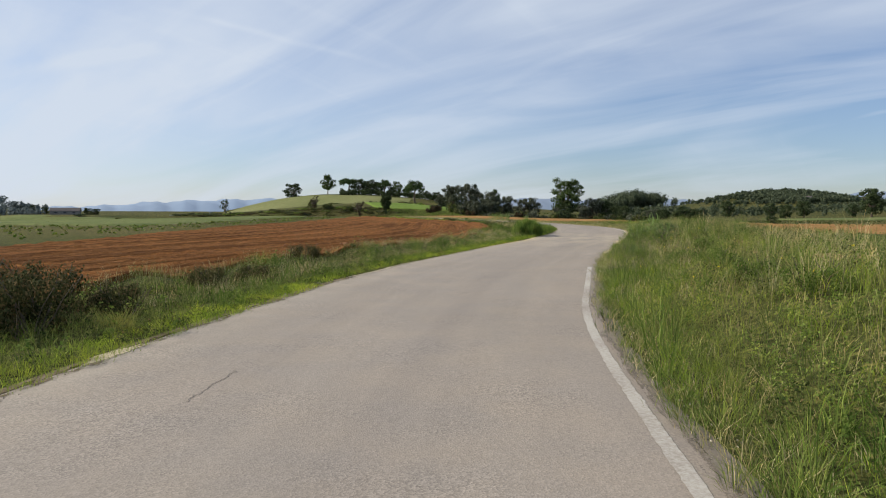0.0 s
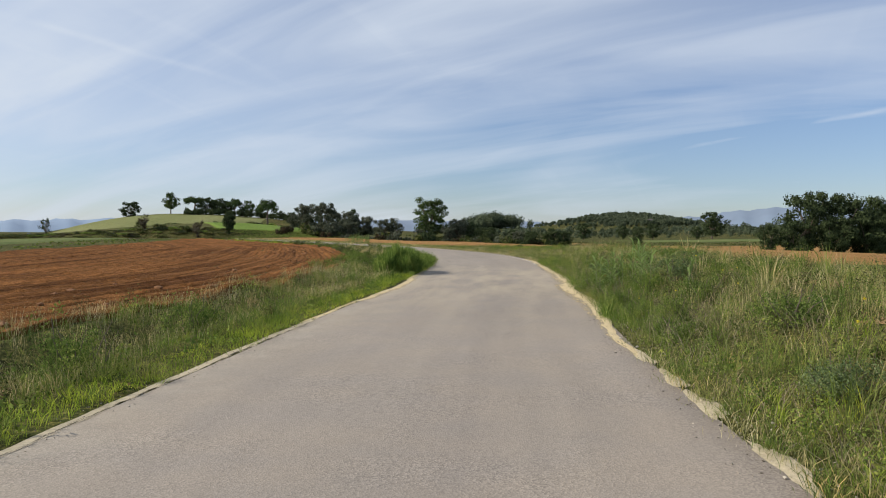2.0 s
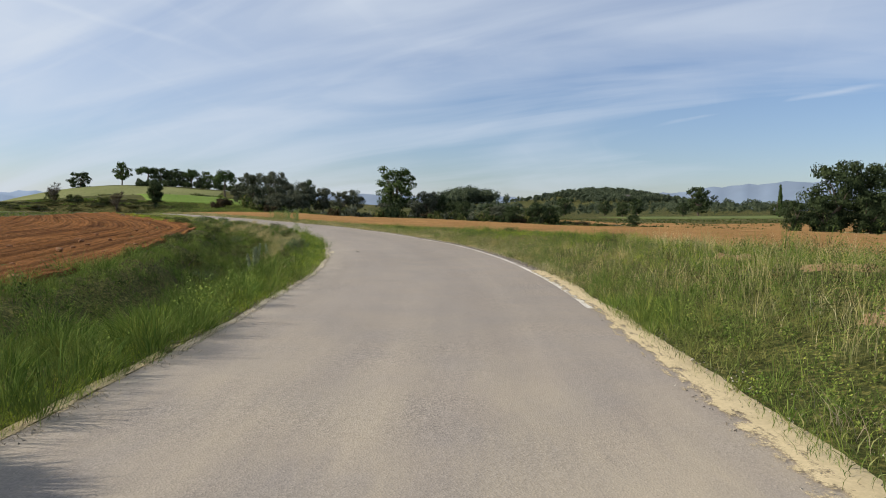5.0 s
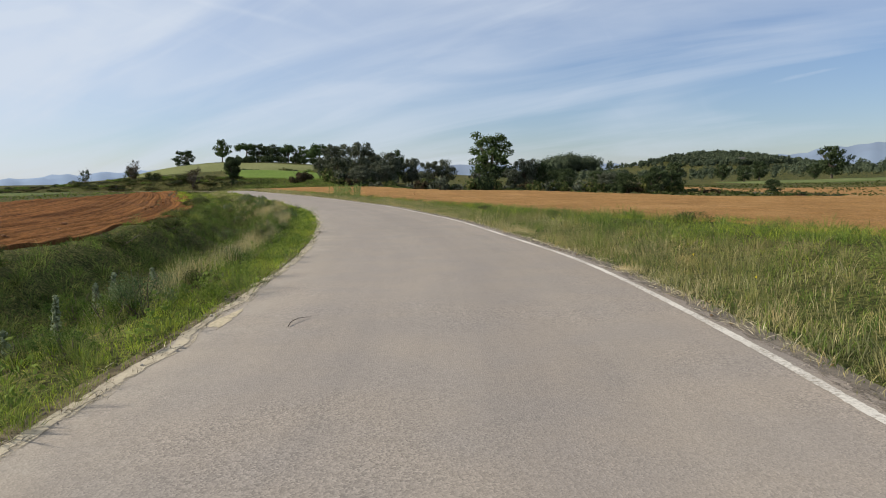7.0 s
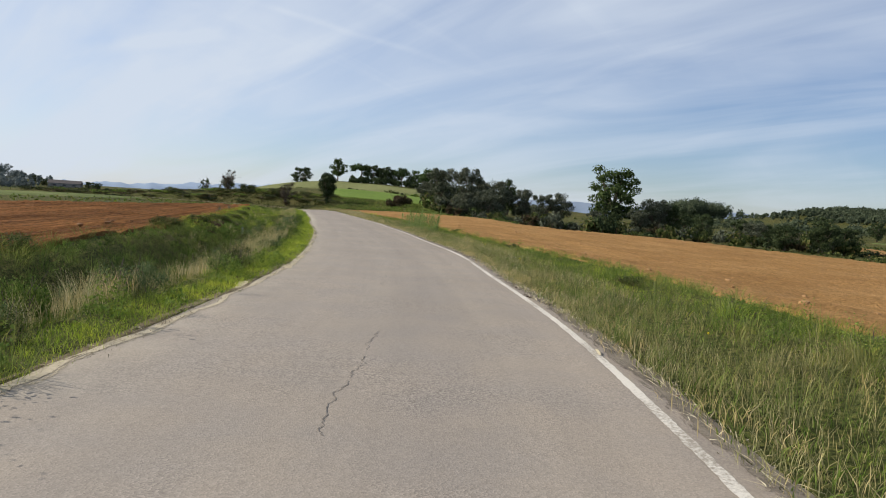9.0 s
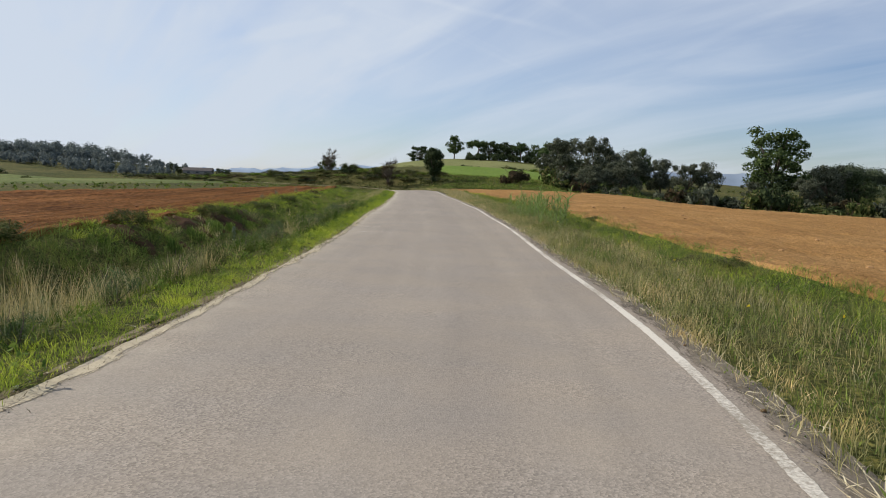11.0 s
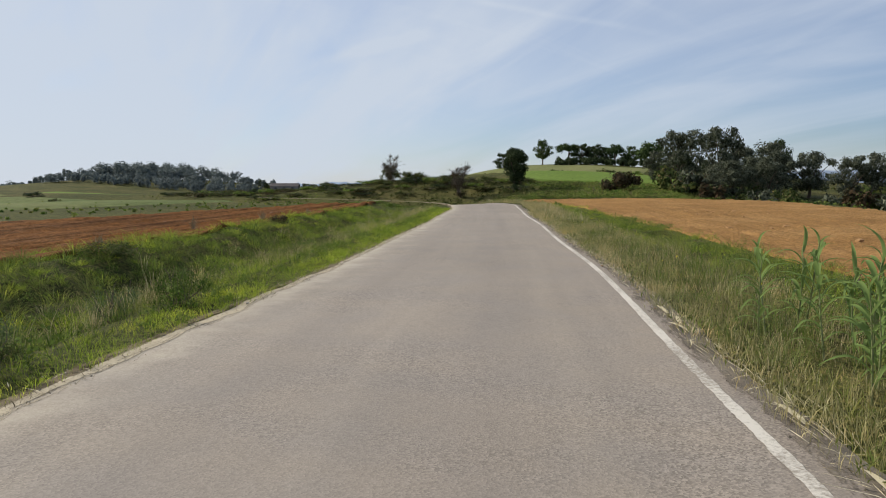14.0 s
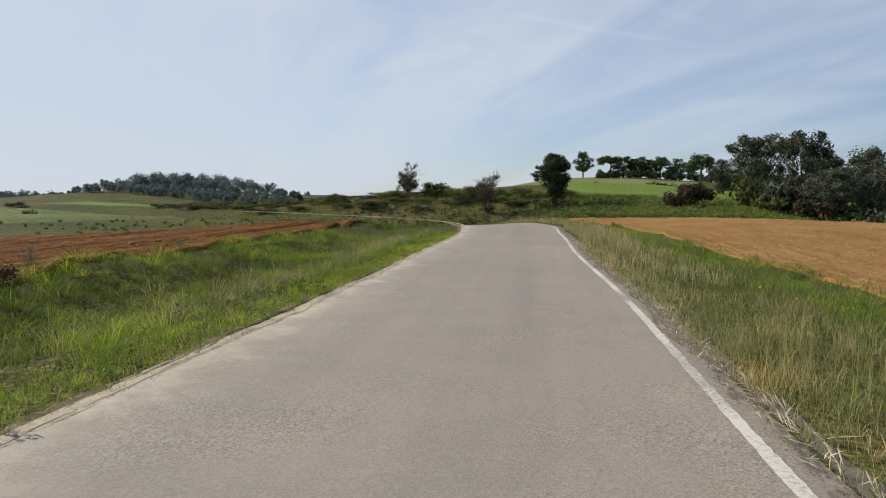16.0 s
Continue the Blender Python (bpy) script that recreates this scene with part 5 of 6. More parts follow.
# ---- verge grass ----
def blades(name, x, y, h, w, lean, material, label, category="grass", z=None, reach=None, arch=(0.22, 0.48)):
    """Bent blades, two triangles each, rooted at (x, y) on the ground."""
    r = np.random.default_rng(len(x))
    n = len(x)
    if z is None:
        z = height(x, y)
        # roots at the road edge stand in the dust on it
        z = np.where((z > -0.07) & (z < 0.0), -0.006, z - 0.02)
    a, b = r.uniform(0, 6.283, n), r.uniform(0, 6.283, n)
    t = h * lean * r.uniform(0.2, 1.0, n)
    tx, ty = np.cos(b) * t, np.sin(b) * t
    if reach is not None:
        tx, ty = reach
    wx, wy = np.cos(a) * w / 2, np.sin(a) * w / 2
    root = np.stack([x, y, z], 1)
    tip = root + np.stack([tx, ty, h], 1)
    mid = root + np.stack([tx * arch[0], ty * arch[0], h * arch[1]], 1)
    side = np.stack([wx, wy, 0 * wx], 1)
    V = np.stack([root, mid + side, tip, mid - side], 1).reshape(-1, 3)
    i = np.arange(n)[:, None] * 4
    F = np.concatenate([i + np.array([[0, 1, 3]]), i + np.array([[1, 2, 3]])], 1).reshape(-1, 3)
    stuff(name, mesh_of(name, V, F, material), label, category)


def strip(edge, out, y0, y1, d0, d1, per_m2, seed, tuft=0.0, patchy=True):
    """Random places in a strip beside the road, d0 to d1 metres out, gathered in tufts."""
    r = np.random.default_rng(seed)
    k = np.nonzero((edge[:, 1] >= y0) & (edge[:, 1] <= y1) & (edge[:, 0] > -45))[0]
    e, o = edge[k], out[k]
    s = np.concatenate([[0], np.cumsum(np.linalg.norm(np.diff(e, axis=0), axis=1))])
    n = int(s[-1] * (d1 - d0) * per_m2)
    u = r.uniform(0, s[-1], n)
    d = r.uniform(d0, d1, n)
    px = np.stack([np.interp(u, s, e[:, i]) + np.interp(u, s, o[:, i]) * d for i in (0, 1)], 1)
    if tuft:
        c = px[r.integers(0, n, max(1, n // 22))]
        j = r.integers(0, len(c), n)
        g = r.random(n) < tuft
        px[g] = c[j[g]] + r.normal(size=(g.sum(), 2)) * 0.07
    # growth comes in patches, with thin places between
    thick = 0.62 + 0.85 * wave(px[:, 0], px[:, 1], 1.0, 201 + seed % 3) + 0.55 * wave(px[:, 0], px[:, 1], 2.7, 203 + seed % 2)
    px = px[r.random(len(px)) < np.clip(thick, 0.42, 1.0)] if patchy else px
    for bx, by, bw in BARE_SPOTS + DARK_SPOTS:
        px = px[((px[:, 0] - bx) / bw) ** 2 + ((px[:, 1] - by) / (0.6 * bw)) ** 2 > r.uniform(0.2, 0.9, len(px))]
    return px[:, 0], px[:, 1], r


def verge(name, side, y0, y1, d0, d1, per, h, w, lean, material, label, seed, tuft=0.5, patchy=True):
    edge, out = (EDGE_L, OUT_L) if side == "left" else (EDGE_R, OUT_R)
    x, y, r = strip(edge, out, y0, y1, d0, d1, per, seed, tuft, patchy)
    hh = r.uniform(h[0], h[1], len(x)) * np.clip(1 + 0.55 * wave(x, y, 1.3, seed) + 0.45 * wave(x, y, 3.7, seed + 1), 0.35, 2.2)
    blades(name, x, y, hh, r.uniform(0.7, 1.3, len(x)) * w, lean, material, label)


def tufts(name, side, y0, y1, d0, d1, per, each, h, spread, w, material, label, seed):
    """Fountain-shaped tufts: blades that rise from one root and arch outwards."""
    edge, out = (EDGE_L, OUT_L) if side == "left" else (EDGE_R, OUT_R)
    x, y, r = strip(edge, out, y0, y1, d0, d1, per, seed)
    size = r.uniform(0.5, 1.35, len(x)) * np.clip(1 + 0.5 * wave(x, y, 1.1, seed) + 0.3 * wave(x, y, 3.1, seed + 1), 0.4, 1.9)
    x, y, size = np.repeat(x, each), np.repeat(y, each), np.repeat(size, each)
    n = len(x)
    a, far = r.uniform(0, 6.283, n), np.sqrt(r.random(n))
    s = spread * size * far
    hh = r.uniform(h[0], h[1], n) * size * (1.1 - 0.45 * far ** 2)
    x, y = x + np.cos(a) * s * 0.3, y + np.sin(a) * s * 0.3
    blades(name, x, y, hh, r.uniform(0.7, 1.3, n) * w, 0, material, label, reach=(np.cos(a) * s * 0.8, np.sin(a) * s * 0.8), arch=(0.36, 0.66))


def weed_patch(name, side, y0, y1, d0, d1, per, size, h, material, label, seed, leaves=26):
    """Broad-leaved weeds: small leaf clumps of uneven height, thinning upwards."""
    edge, out = (EDGE_L, OUT_L) if side == "left" else (EDGE_R, OUT_R)
    x, y, r = strip(edge, out, y0, y1, d0, d1, per, seed)
    hh = r.uniform(h[0], h[1], len(x)) * np.clip(1 + 0.5 * wave(x, y, 0.9, seed) + 0.3 * wave(x, y, 2.6, seed + 3), 0.3, 1.9)
    c = np.stack([x, y, height(x, y) + hh * 0.42], 1)
    q = np.stack([hh * 0.34 + 0.05, hh * 0.34 + 0.05, hh * 0.55], 1)
    V, F = leaf_cloud(c, q, len(x) * leaves, size, r, shell=0.25)
    stuff(name, mesh_of(name, V, F, material), label, "weeds")


# left side, along the ploughed field
verge("short_grass", "left", -4, 14, -0.11, 0.6, 1000, (0.03, 0.12), 0.005, 0.9, GRASS_LIME, "short bright lime-green grass at the start of the verge", 341, 0.35, False)
verge("short_grass", "left", 14, 43.5, 0.10, 0.7, 500, (0.04, 0.15), 0.007, 0.9, GRASS_LIME, "short lime-green grass beside the sandy edge", 342, 0.35, False)
verge("short_grass", "left", 43.5, 150, 0.0, 0.7, 800, (0.03, 0.11), 0.0045, 0.9, GRASS_LIME, "short bright lime-green grass along the road edge", 41, 0.35, False)
# cover in the shade-darkened green, for dark gaps between the tufts
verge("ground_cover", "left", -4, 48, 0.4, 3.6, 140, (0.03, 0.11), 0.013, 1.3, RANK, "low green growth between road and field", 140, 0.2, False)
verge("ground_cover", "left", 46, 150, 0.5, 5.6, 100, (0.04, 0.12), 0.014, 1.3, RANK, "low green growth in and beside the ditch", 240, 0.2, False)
tufts("edge_tufts", "left", -4, 46, 0.12, 0.7, 8.0, 34, (0.12, 0.28), 0.26, 0.006, GRASS_GREEN, "green tufts beside the sandy road edge", 344)
tufts("lime_edge_tufts", "left", 74, 140, 0.06, 0.7, 7.0, 30, (0.07, 0.17), 0.20, 0.0045, GRASS_LIME, "bright lime tufts hanging over the road edge", 345)
tufts("overhanging_tufts", "left", 43.5, 78, -0.04, 0.55, 9.0, 40, (0.12, 0.28), 0.28, 0.006, GRASS_GREEN, "green tufts hanging over the road edge", 144)
tufts("lime_tufts", "left", -4, 150, 0.06, 1.2, 6.0, 30, (0.06, 0.16), 0.20, 0.0045, GRASS_LIME, "arching lime-green grass tufts along the road edge", 141)
weed_patch("edge_weeds", "left", -4, 150, 0.02, 0.9, 3.0, 0.026, (0.12, 0.42), WEED, "dark leafy weeds at the road edge", 142)
weed_patch("low_weeds", "left", -4, 24, 0.04, 1.1, 9.0, 0.017, (0.10, 0.30), BRAMBLE, "dark low leafy weeds at the road edge", 353, 34)
weed_patch("dark_weeds", "left", -4, 26, 0.9, 3.3, 3.6, 0.019, (0.2, 0.5), BRAMBLE, "dark leafy weeds among the verge grass", 354, 44)
verge("verge_grass", "left", -4, 46, 0.6, 3.5, 190, (0.08, 0.28), 0.005, 0.8, GRASS_GREEN, "tall green grass between road and field", 42)
tufts("green_tufts", "left", -4, 46, 0.5, 3.3, 3.0, 40, (0.14, 0.36), 0.36, 0.006, GRASS_GREEN, "arching green tufts between road and field", 143)
verge("dry_grass", "left", 11, 46, 0.8, 3.5, 240, (0.14, 0.38), 0.004, 0.55, GRASS_DRY, "thin tall dry seeding grass", 43)
weed_patch("weeds", "left", -4, 46, 0.9, 3.3, 2.4, 0.026, (0.2, 0.55), WEED, "leafy weeds between road and field", 62)


def reed_mound(name, x, y, rx, ry, turn, n, each, h, label, seed):
    """A dense mound of reed-like grass, highest in the middle, its blades arching outwards."""
    r = np.random.default_rng(seed)
    a, q = r.uniform(0, 6.283, n), np.sqrt(r.random(n))
    u, v = np.cos(a) * q * rx, np.sin(a) * q * ry
    c, k = math.cos(radians(turn)), math.sin(radians(turn))
    px, py = np.repeat(x + u * c - v * k, each), np.repeat(y + u * k + v * c, each)
    top = np.repeat(h * (1 - 0.45 * q ** 2) * r.uniform(0.75, 1.15, n), each)
    m = len(px)
    b, far = r.uniform(0, 6.283, m), r.random(m)
    reach = 0.62 * far * top
    blades(name, px + r.normal(size=m) * 0.06, py + r.normal(size=m) * 0.06, top * (1.0 - 0.5 * far ** 2), r.uniform(0.010, 0.018, m), 0, REED, label, "reeds",
           reach=(np.cos(b) * reach, np.sin(b) * reach), arch=(0.3, 0.72))


reed_mound("reed_mound", 5.1, 42.8, 0.85, 1.75, -16, 72, 110, 1.15, "dense mound of tall arching reed-like grass at the bend", 66)
reed_mound("strap_leaf_plant", 6.95, 28.15, 0.12, 0.2, -16, 5, 26, 0.30, "low pale green strap-leaved plant on the sand", 67)
weed_patch("brown_weeds", "left", 22, 41, 0.7, 3.3, 1.0, 0.014, (0.2, 0.5), BRAMBLE_BROWN, "brownish withered weeds between road and field", 361, 120)
# left side, along the ditch
for i, (x, y) in enumerate(((0.5, 104.9), (0.0, 106.6), (-0.3, 108.4), (1.0, 103.0), (-0.7, 110.6), (1.7, 101.0))):
    reed_mound("bank_tuft", x, y, 0.2, 0.25, 0, 5, 60, 0.42, "big arching tuft hanging on the dark bank", 500 + i)
weed_patch("shade_weeds", "left", 44, 84, 0.12, 0.8, 1.0, 0.022, (0.35, 0.8), WEED, "tall leafy weeds leaning over the road edge", 165, 130)
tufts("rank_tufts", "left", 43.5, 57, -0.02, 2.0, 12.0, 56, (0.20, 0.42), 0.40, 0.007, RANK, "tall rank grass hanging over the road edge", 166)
verge("verge_grass", "left", 46, 150, 0.5, 2.0, 130, (0.08, 0.26), 0.006, 0.8, GRASS_GREEN, "green verge grass above the ditch", 44)
verge("dry_grass", "left", 64, 98, 0.9, 2.1, 430, (0.24, 0.48), 0.0045, 0.5, GRASS_DRY, "pale feathery dry grass above the ditch", 45)
verge("dry_grass", "left", 98, 150, 0.9, 2.2, 150, (0.2, 0.42), 0.0045, 0.6, GRASS_DRY, "thin dry grass above the ditch", 145)
verge("ditch_grass", "left", 44, 98, 1.9, 5.0, 110, (0.10, 0.34), 0.007, 1.0, RANK, "rank grass in the roadside ditch, coloured dark for shade", 46, 0.75)
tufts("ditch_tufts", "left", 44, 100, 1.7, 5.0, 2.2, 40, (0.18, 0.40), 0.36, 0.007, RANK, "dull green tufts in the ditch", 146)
weed_patch("ditch_weeds", "left", 46, 104, 1.9, 5.0, 2.6, 0.018, (0.2, 0.6), BRAMBLE, "dark brambly weeds filling the ditch", 63, 90)
weed_patch("ditch_weeds", "left", 46, 150, 1.8, 5.2, 1.2, 0.017, (0.15, 0.45), WEED, "leafy green weeds in the ditch", 163, 60)
verge("ditch_grass", "left", 97, 115, 1.6, 5.2, 70, (0.10, 0.32), 0.008, 1.0, RANK, "grass filling the shallow ditch, coloured dark for shade", 40, 0.75)
verge("ditch_grass", "left", 115, 165, 1.6, 5.2, 70, (0.10, 0.32), 0.008, 1.0, GRASS_GREEN, "lush green grass filling the shallow ditch", 340, 0.75)
tufts("lush_tufts", "left", 97, 150, 1.4, 5.3, 3.4, 46, (0.16, 0.34), 0.42, 0.007, GRASS_GREEN, "lumpy lush green tufts in the shallow ditch", 147)
# the bright lime colour stands in for sunlit tops on the bank
tufts("lime_lumps", "left", 114, 150, 2.2, 5.6, 4.4, 70, (0.13, 0.26), 0.48, 0.006, GRASS_LIME, "lumpy lime-green tufts in the shallow ditch", 356)
tufts("crest_mounds", "left", 99, 150, 4.3, 6.2, 3.2, 70, (0.14, 0.27), 0.50, 0.006, GRASS_LIME, "mounds of sunlit drooping grass along the field edge", 357)
verge("thatch", "left", 43.5, 150, -0.14, 0.22, 460, (0.015, 0.05), 0.006, 2.4, STRAW_DULL, "trodden dead grass along the edge of the asphalt", 358, 0.4)
tufts("crest_tufts", "left", 97, 150, 3.5, 5.2, 2.6, 56, (0.14, 0.27), 0.48, 0.007, GRASS_GREEN, "lumpy green tufts along the crest of the bank", 148)
weed_patch("ditch_clumps", "left", 90, 112, 1.5, 4.8, 0.6, 0.018, (0.3, 0.6), BRAMBLE, "rounded dark leafy clumps in the shallow ditch", 348, 140)
weed_patch("edge_clumps", "left", 80, 148, 0.3, 1.3, 0.35, 0.022, (0.25, 0.45), WEED, "dark leafy clumps along the road edge", 349, 80)
# lime colour again carries the sunlit look of the grass tops
tufts("lime_mounds", "left", 117, 150, 0.5, 2.2, 2.4, 70, (0.14, 0.28), 0.44, 0.0055, GRASS_LIME, "sunlit mounds of drooping lime grass along the road edge", 365)
tufts("bleached_tufts", "left", 92, 148, 1.2, 4.6, 0.7, 26, (0.25, 0.5), 0.3, 0.006, GRASS_DRY, "bleached dead tufts in the shallow ditch", 351)
tufts("bank_tufts", "left", 46, 100, 3.6, 5.6, 3.0, 46, (0.16, 0.36), 0.40, 0.007, GRASS_GREEN, "bright green tufts on the bank at the field edge", 47)
# right side, on the bank
verge("ground_cover", "right", -6, 54, 0.28, 6.0, 100, (0.04, 0.13), 0.012, 1.3, GRASS_DARK, "low green growth covering the bank", 250, 0.2, False)
verge("ground_cover", "right", 52, 150, 0.26, 4.8, 90, (0.03, 0.11), 0.013, 1.3, GRASS_GREEN, "low green growth along the verge", 251, 0.2, False)
verge("edge_grass", "right", -6, 52, 0.20, 1.2, 620, (0.05, 0.20), 0.005, 1.1, GRASS_GREEN, "short green grass at the road edge", 350)
verge("edge_grass", "right", 52, 145, 0.20, 0.8, 480, (0.05, 0.19), 0.006, 1.0, GRASS_DRY, "short trodden grass at the road edge", 50)
verge("edge_dry_grass", "right", -6, 24, 0.16, 1.1, 400, (0.05, 0.22), 0.005, 1.2, GRASS_DRY, "brownish dry grass along the road edge", 360)
verge("bank_grass", "right", -6, 52, 0.5, 5.5, 110, (0.12, 0.38), 0.005, 0.8, GRASS_GREEN, "lush weedy grass on the roadside bank", 51)
weed_patch("weeds", "right", -6, 54, 0.5, 5.8, 3.2, 0.0125, (0.22, 0.72), FEATHER, "feathery green weeds on the roadside bank", 61, 150)
weed_patch("brown_weeds", "right", 6, 54, 2.0, 7.0, 1.0, 0.014, (0.25, 0.65), BRAMBLE_BROWN, "brownish withered weeds on the roadside bank", 262, 150)
weed_patch("low_weeds", "right", -6, 54, 0.4, 5.8, 5.0, 0.013, (0.12, 0.35), WEED, "low leafy weeds on the roadside bank", 261, 50)
weed_patch("weeds", "right", -6, 54, 0.8, 6.2, 1.0, 0.015, (0.3, 0.75), BRAMBLE, "dark brambly weeds on the roadside bank", 161, 150)
verge("bright_grass", "right", -6, 24, 0.4, 4.6, 110, (0.10, 0.30), 0.005, 0.9, GRASS_LIME, "bright dense grass on the bank", 352, 0.5, False)
tufts("edge_tufts", "right", -6, 54, 0.32, 1.4, 9.0, 32, (0.12, 0.32), 0.26, 0.006, GRASS_GREEN, "green tufts crowding the road edge", 359)
tufts("edge_tufts", "right", -6, 22, 0.18, 0.5, 14.0, 30, (0.08, 0.22), 0.20, 0.005, GRASS_GREEN, "green tufts leaning over the gritty edge", 366)
tufts("bank_tufts", "right", -6, 52, 0.5, 6.0, 1.8, 26, (0.25, 0.6), 0.32, 0.008, GRASS_GREEN, "arching green tufts on the roadside bank", 151)
tufts("pale_tufts", "right", -6, 56, 2.2, 7.0, 0.7, 30, (0.3, 0.65), 0.40, 0.007, GRASS_DRY, "bleached dry tufts on top of the bank", 152)
verge("dry_grass", "right", -6, 60, 1.4, 6.0, 90, (0.18, 0.52), 0.0045, 0.6, GRASS_DRY, "dry stalks among the green weeds", 52)
verge("bank_scrub_grass", "right", -6, 60, 5.0, 12.0, 34, (0.15, 0.45), 0.015, 0.7, GRASS_DARK, "rough dull grass behind the bank", 53)
verge("dead_stems", "right", 16, 44, 0.45, 2.4, 170, (0.16, 0.42), 0.0045, 1.1, STRAW_DULL, "tangled dead brown stems among the weeds", 362)
# right side, along the orange field
verge("dry_grass", "right", 50, 63, 0.4, 2.6, 260, (0.08, 0.26), 0.0038, 0.6, GRASS_DRY, "thin tan grass where the bank begins", 355)
verge("dry_grass", "right", 63, 135, 0.30, 2.3, 360, (0.09, 0.29), 0.0036, 0.6, GRASS_DRY, "tall tan dry grass along the verge", 54)
verge("dry_grass", "right", 135, 178, 0.42, 2.3, 150, (0.14, 0.42), 0.010, 0.5, GRASS_DRY, "tall tan dry grass near the far bend", 154)
tufts("dull_tufts", "right", 50, 140, 0.6, 2.6, 2.2, 34, (0.14, 0.32), 0.28, 0.005, GRASS_DARK, "dull olive tufts among the dry grass", 155)
verge("verge_grass", "right", 50, 140, 0.4, 2.6, 130, (0.08, 0.26), 0.006, 0.8, GRASS_GREEN, "green grass among the dry stalks", 55)
verge("green_grass", "right", 50, 170, 2.0, 4.7, 150, (0.07, 0.22), 0.006, 0.9, GRASS_LIME, "bright green grass beside the orange field", 56)
tufts("meadow_tufts", "right", 50, 74, 4.4, 9.5, 3.4, 44, (0.14, 0.30), 0.38, 0.007, GRASS_GREEN, "lush green tufts where the verge widens", 157)
verge("meadow_grass", "right", 50, 74, 4.4, 9.5, 150, (0.07, 0.22), 0.007, 1.0, GRASS_LIME, "bright green grass where the verge widens", 158)
tufts("crest_tufts", "right", 54, 92, 2.2, 4.8, 2.2, 46, (0.18, 0.34), 0.40, 0.006, GRASS_GREEN, "taller green tufts along the crest of the verge", 159)
tufts("green_tufts", "right", 50, 150, 2.1, 4.7, 4.2, 38, (0.14, 0.30), 0.36, 0.0065, GRASS_GREEN, "lush green tufts beside the orange field", 156)
tufts("long_grass", "right", 52, 86, 0.35, 2.8, 3.4, 56, (0.20, 0.42), 0.34, 0.0042, GRASS_DARK, "long drooping green grass on the verge", 363)
tufts("long_grass", "right", 86, 130, 0.5, 2.6, 1.6, 50, (0.18, 0.34), 0.30, 0.0042, GRASS_DARK, "long drooping dull grass on the verge", 364)
weed_patch("weeds", "right", 55, 150, 2.2, 4.8, 1.3, 0.017, (0.2, 0.42), WEED, "leafy weeds beside the orange field", 64, 60)

# feathery clumps on the right verge
for i, (x, y, h, w) in enumerate(((7.7, 27.0, 0.55, 0.45), (8.9, 30.5, 0.75, 0.55), (10.0, 33.6, 0.8, 0.6), (10.6, 34.6, 0.6, 0.6), (11.6, 38.2, 0.7, 0.6), (5.6, 19.3, 0.5, 0.45), (9.4, 31.6, 0.5, 0.5), (4.9, 12.5, 0.5, 0.5), (4.3, 8.0, 0.55, 0.5), (6.5, 17.0, 0.6, 0.6), (13.5, 44, 0.6, 0.6), (7.6, 21.0, 0.6, 0.6), (-0.9, 24.6, 0.85, 0.6), (-0.1, 27.4, 0.8, 0.55), (-1.9, 21.6, 0.7, 0.6), (3.0, 37.0, 0.5, 0.5), (1.0, 31.5, 0.5, 0.5), (6.5, 9.5, 0.6, 0.6), (10.8, 29.0, 0.6, 0.7), (13.0, 36.0, 0.7, 0.8))):
    shrub("weed_clump", FEATHER, 5 + i % 2, x, y, h, w, "feathery bright green weed clump on the verge", "roadside weed clumps", 4200, 0.021, "weed")
for i in range(22):
    k = int(np.argmin(np.abs(EDGE_R[:, 1] - (60 + i * 3.7))))
    x, y = EDGE_R[k] + OUT_R[k] * rng.uniform(2.6, 4.6)
    shrub("verge_weed", (WEED, FEATHER, WEED, BRAMBLE)[i % 4], 5 + i % 2, float(x), float(y), rng.uniform(0.3, 0.5), rng.uniform(0.4, 0.7), "low leafy weed clump beside the orange field", "field-edge weeds", 2200, 0.026, "weed")
for i, (x, y, h, w) in enumerate(((5.4, 62.5, 0.5, 0.7), (4.6, 68.0, 0.5, 0.7), (4.9, 74.0, 0.45, 0.8), (4.8, 79.0, 0.5, 0.7), (8.2, 78.2, 0.75, 0.35), (3.6, 84.5, 0.5, 0.8), (1.2, 96.5, 0.5, 0.8), (0.5, 101.0, 0.5, 0.7), (-1.2, 107.5, 0.5, 0.8), (-2.5, 113.0, 0.45, 0.8), (-4.2, 119.0, 0.45, 0.8))):
    shrub("ditch_bush", BRAMBLE if i != 4 else FEATHER, 4, x, y, h, w, "low dark bramble in the ditch" if i != 4 else "yellow-green upright shrub on the verge", "ditch brambles", 3000, 0.030)

# soft weed mounds of several greens along the left road edge, dark in their hollows
for i in range(72):
    k = int(np.argmin(np.abs(EDGE_L[:, 1] - (60 + i * 0.78 + rng.normal() * 0.5))))
    d = rng.uniform(0.75, 1.5) if i % 3 else rng.uniform(1.6, 3.6)
    x, y = EDGE_L[k] + OUT_L[k] * d
    w = rng.uniform(0.30, 0.55)
    shrub("verge_mound", (SAGE, FEATHER_DARK, BRAMBLE, SAGE, RANK)[i % 5], 5 + i % 2, float(x), float(y), w * rng.uniform(1.05, 1.45), w, ("soft grey-green weed mound", "deep green feathery weed mound", "dark bramble mound", "soft grey-green weed mound", "dark rank weed mound")[i % 5] + " on the verge above the ditch", "verge mounds", 3200, 0.021, "weed")
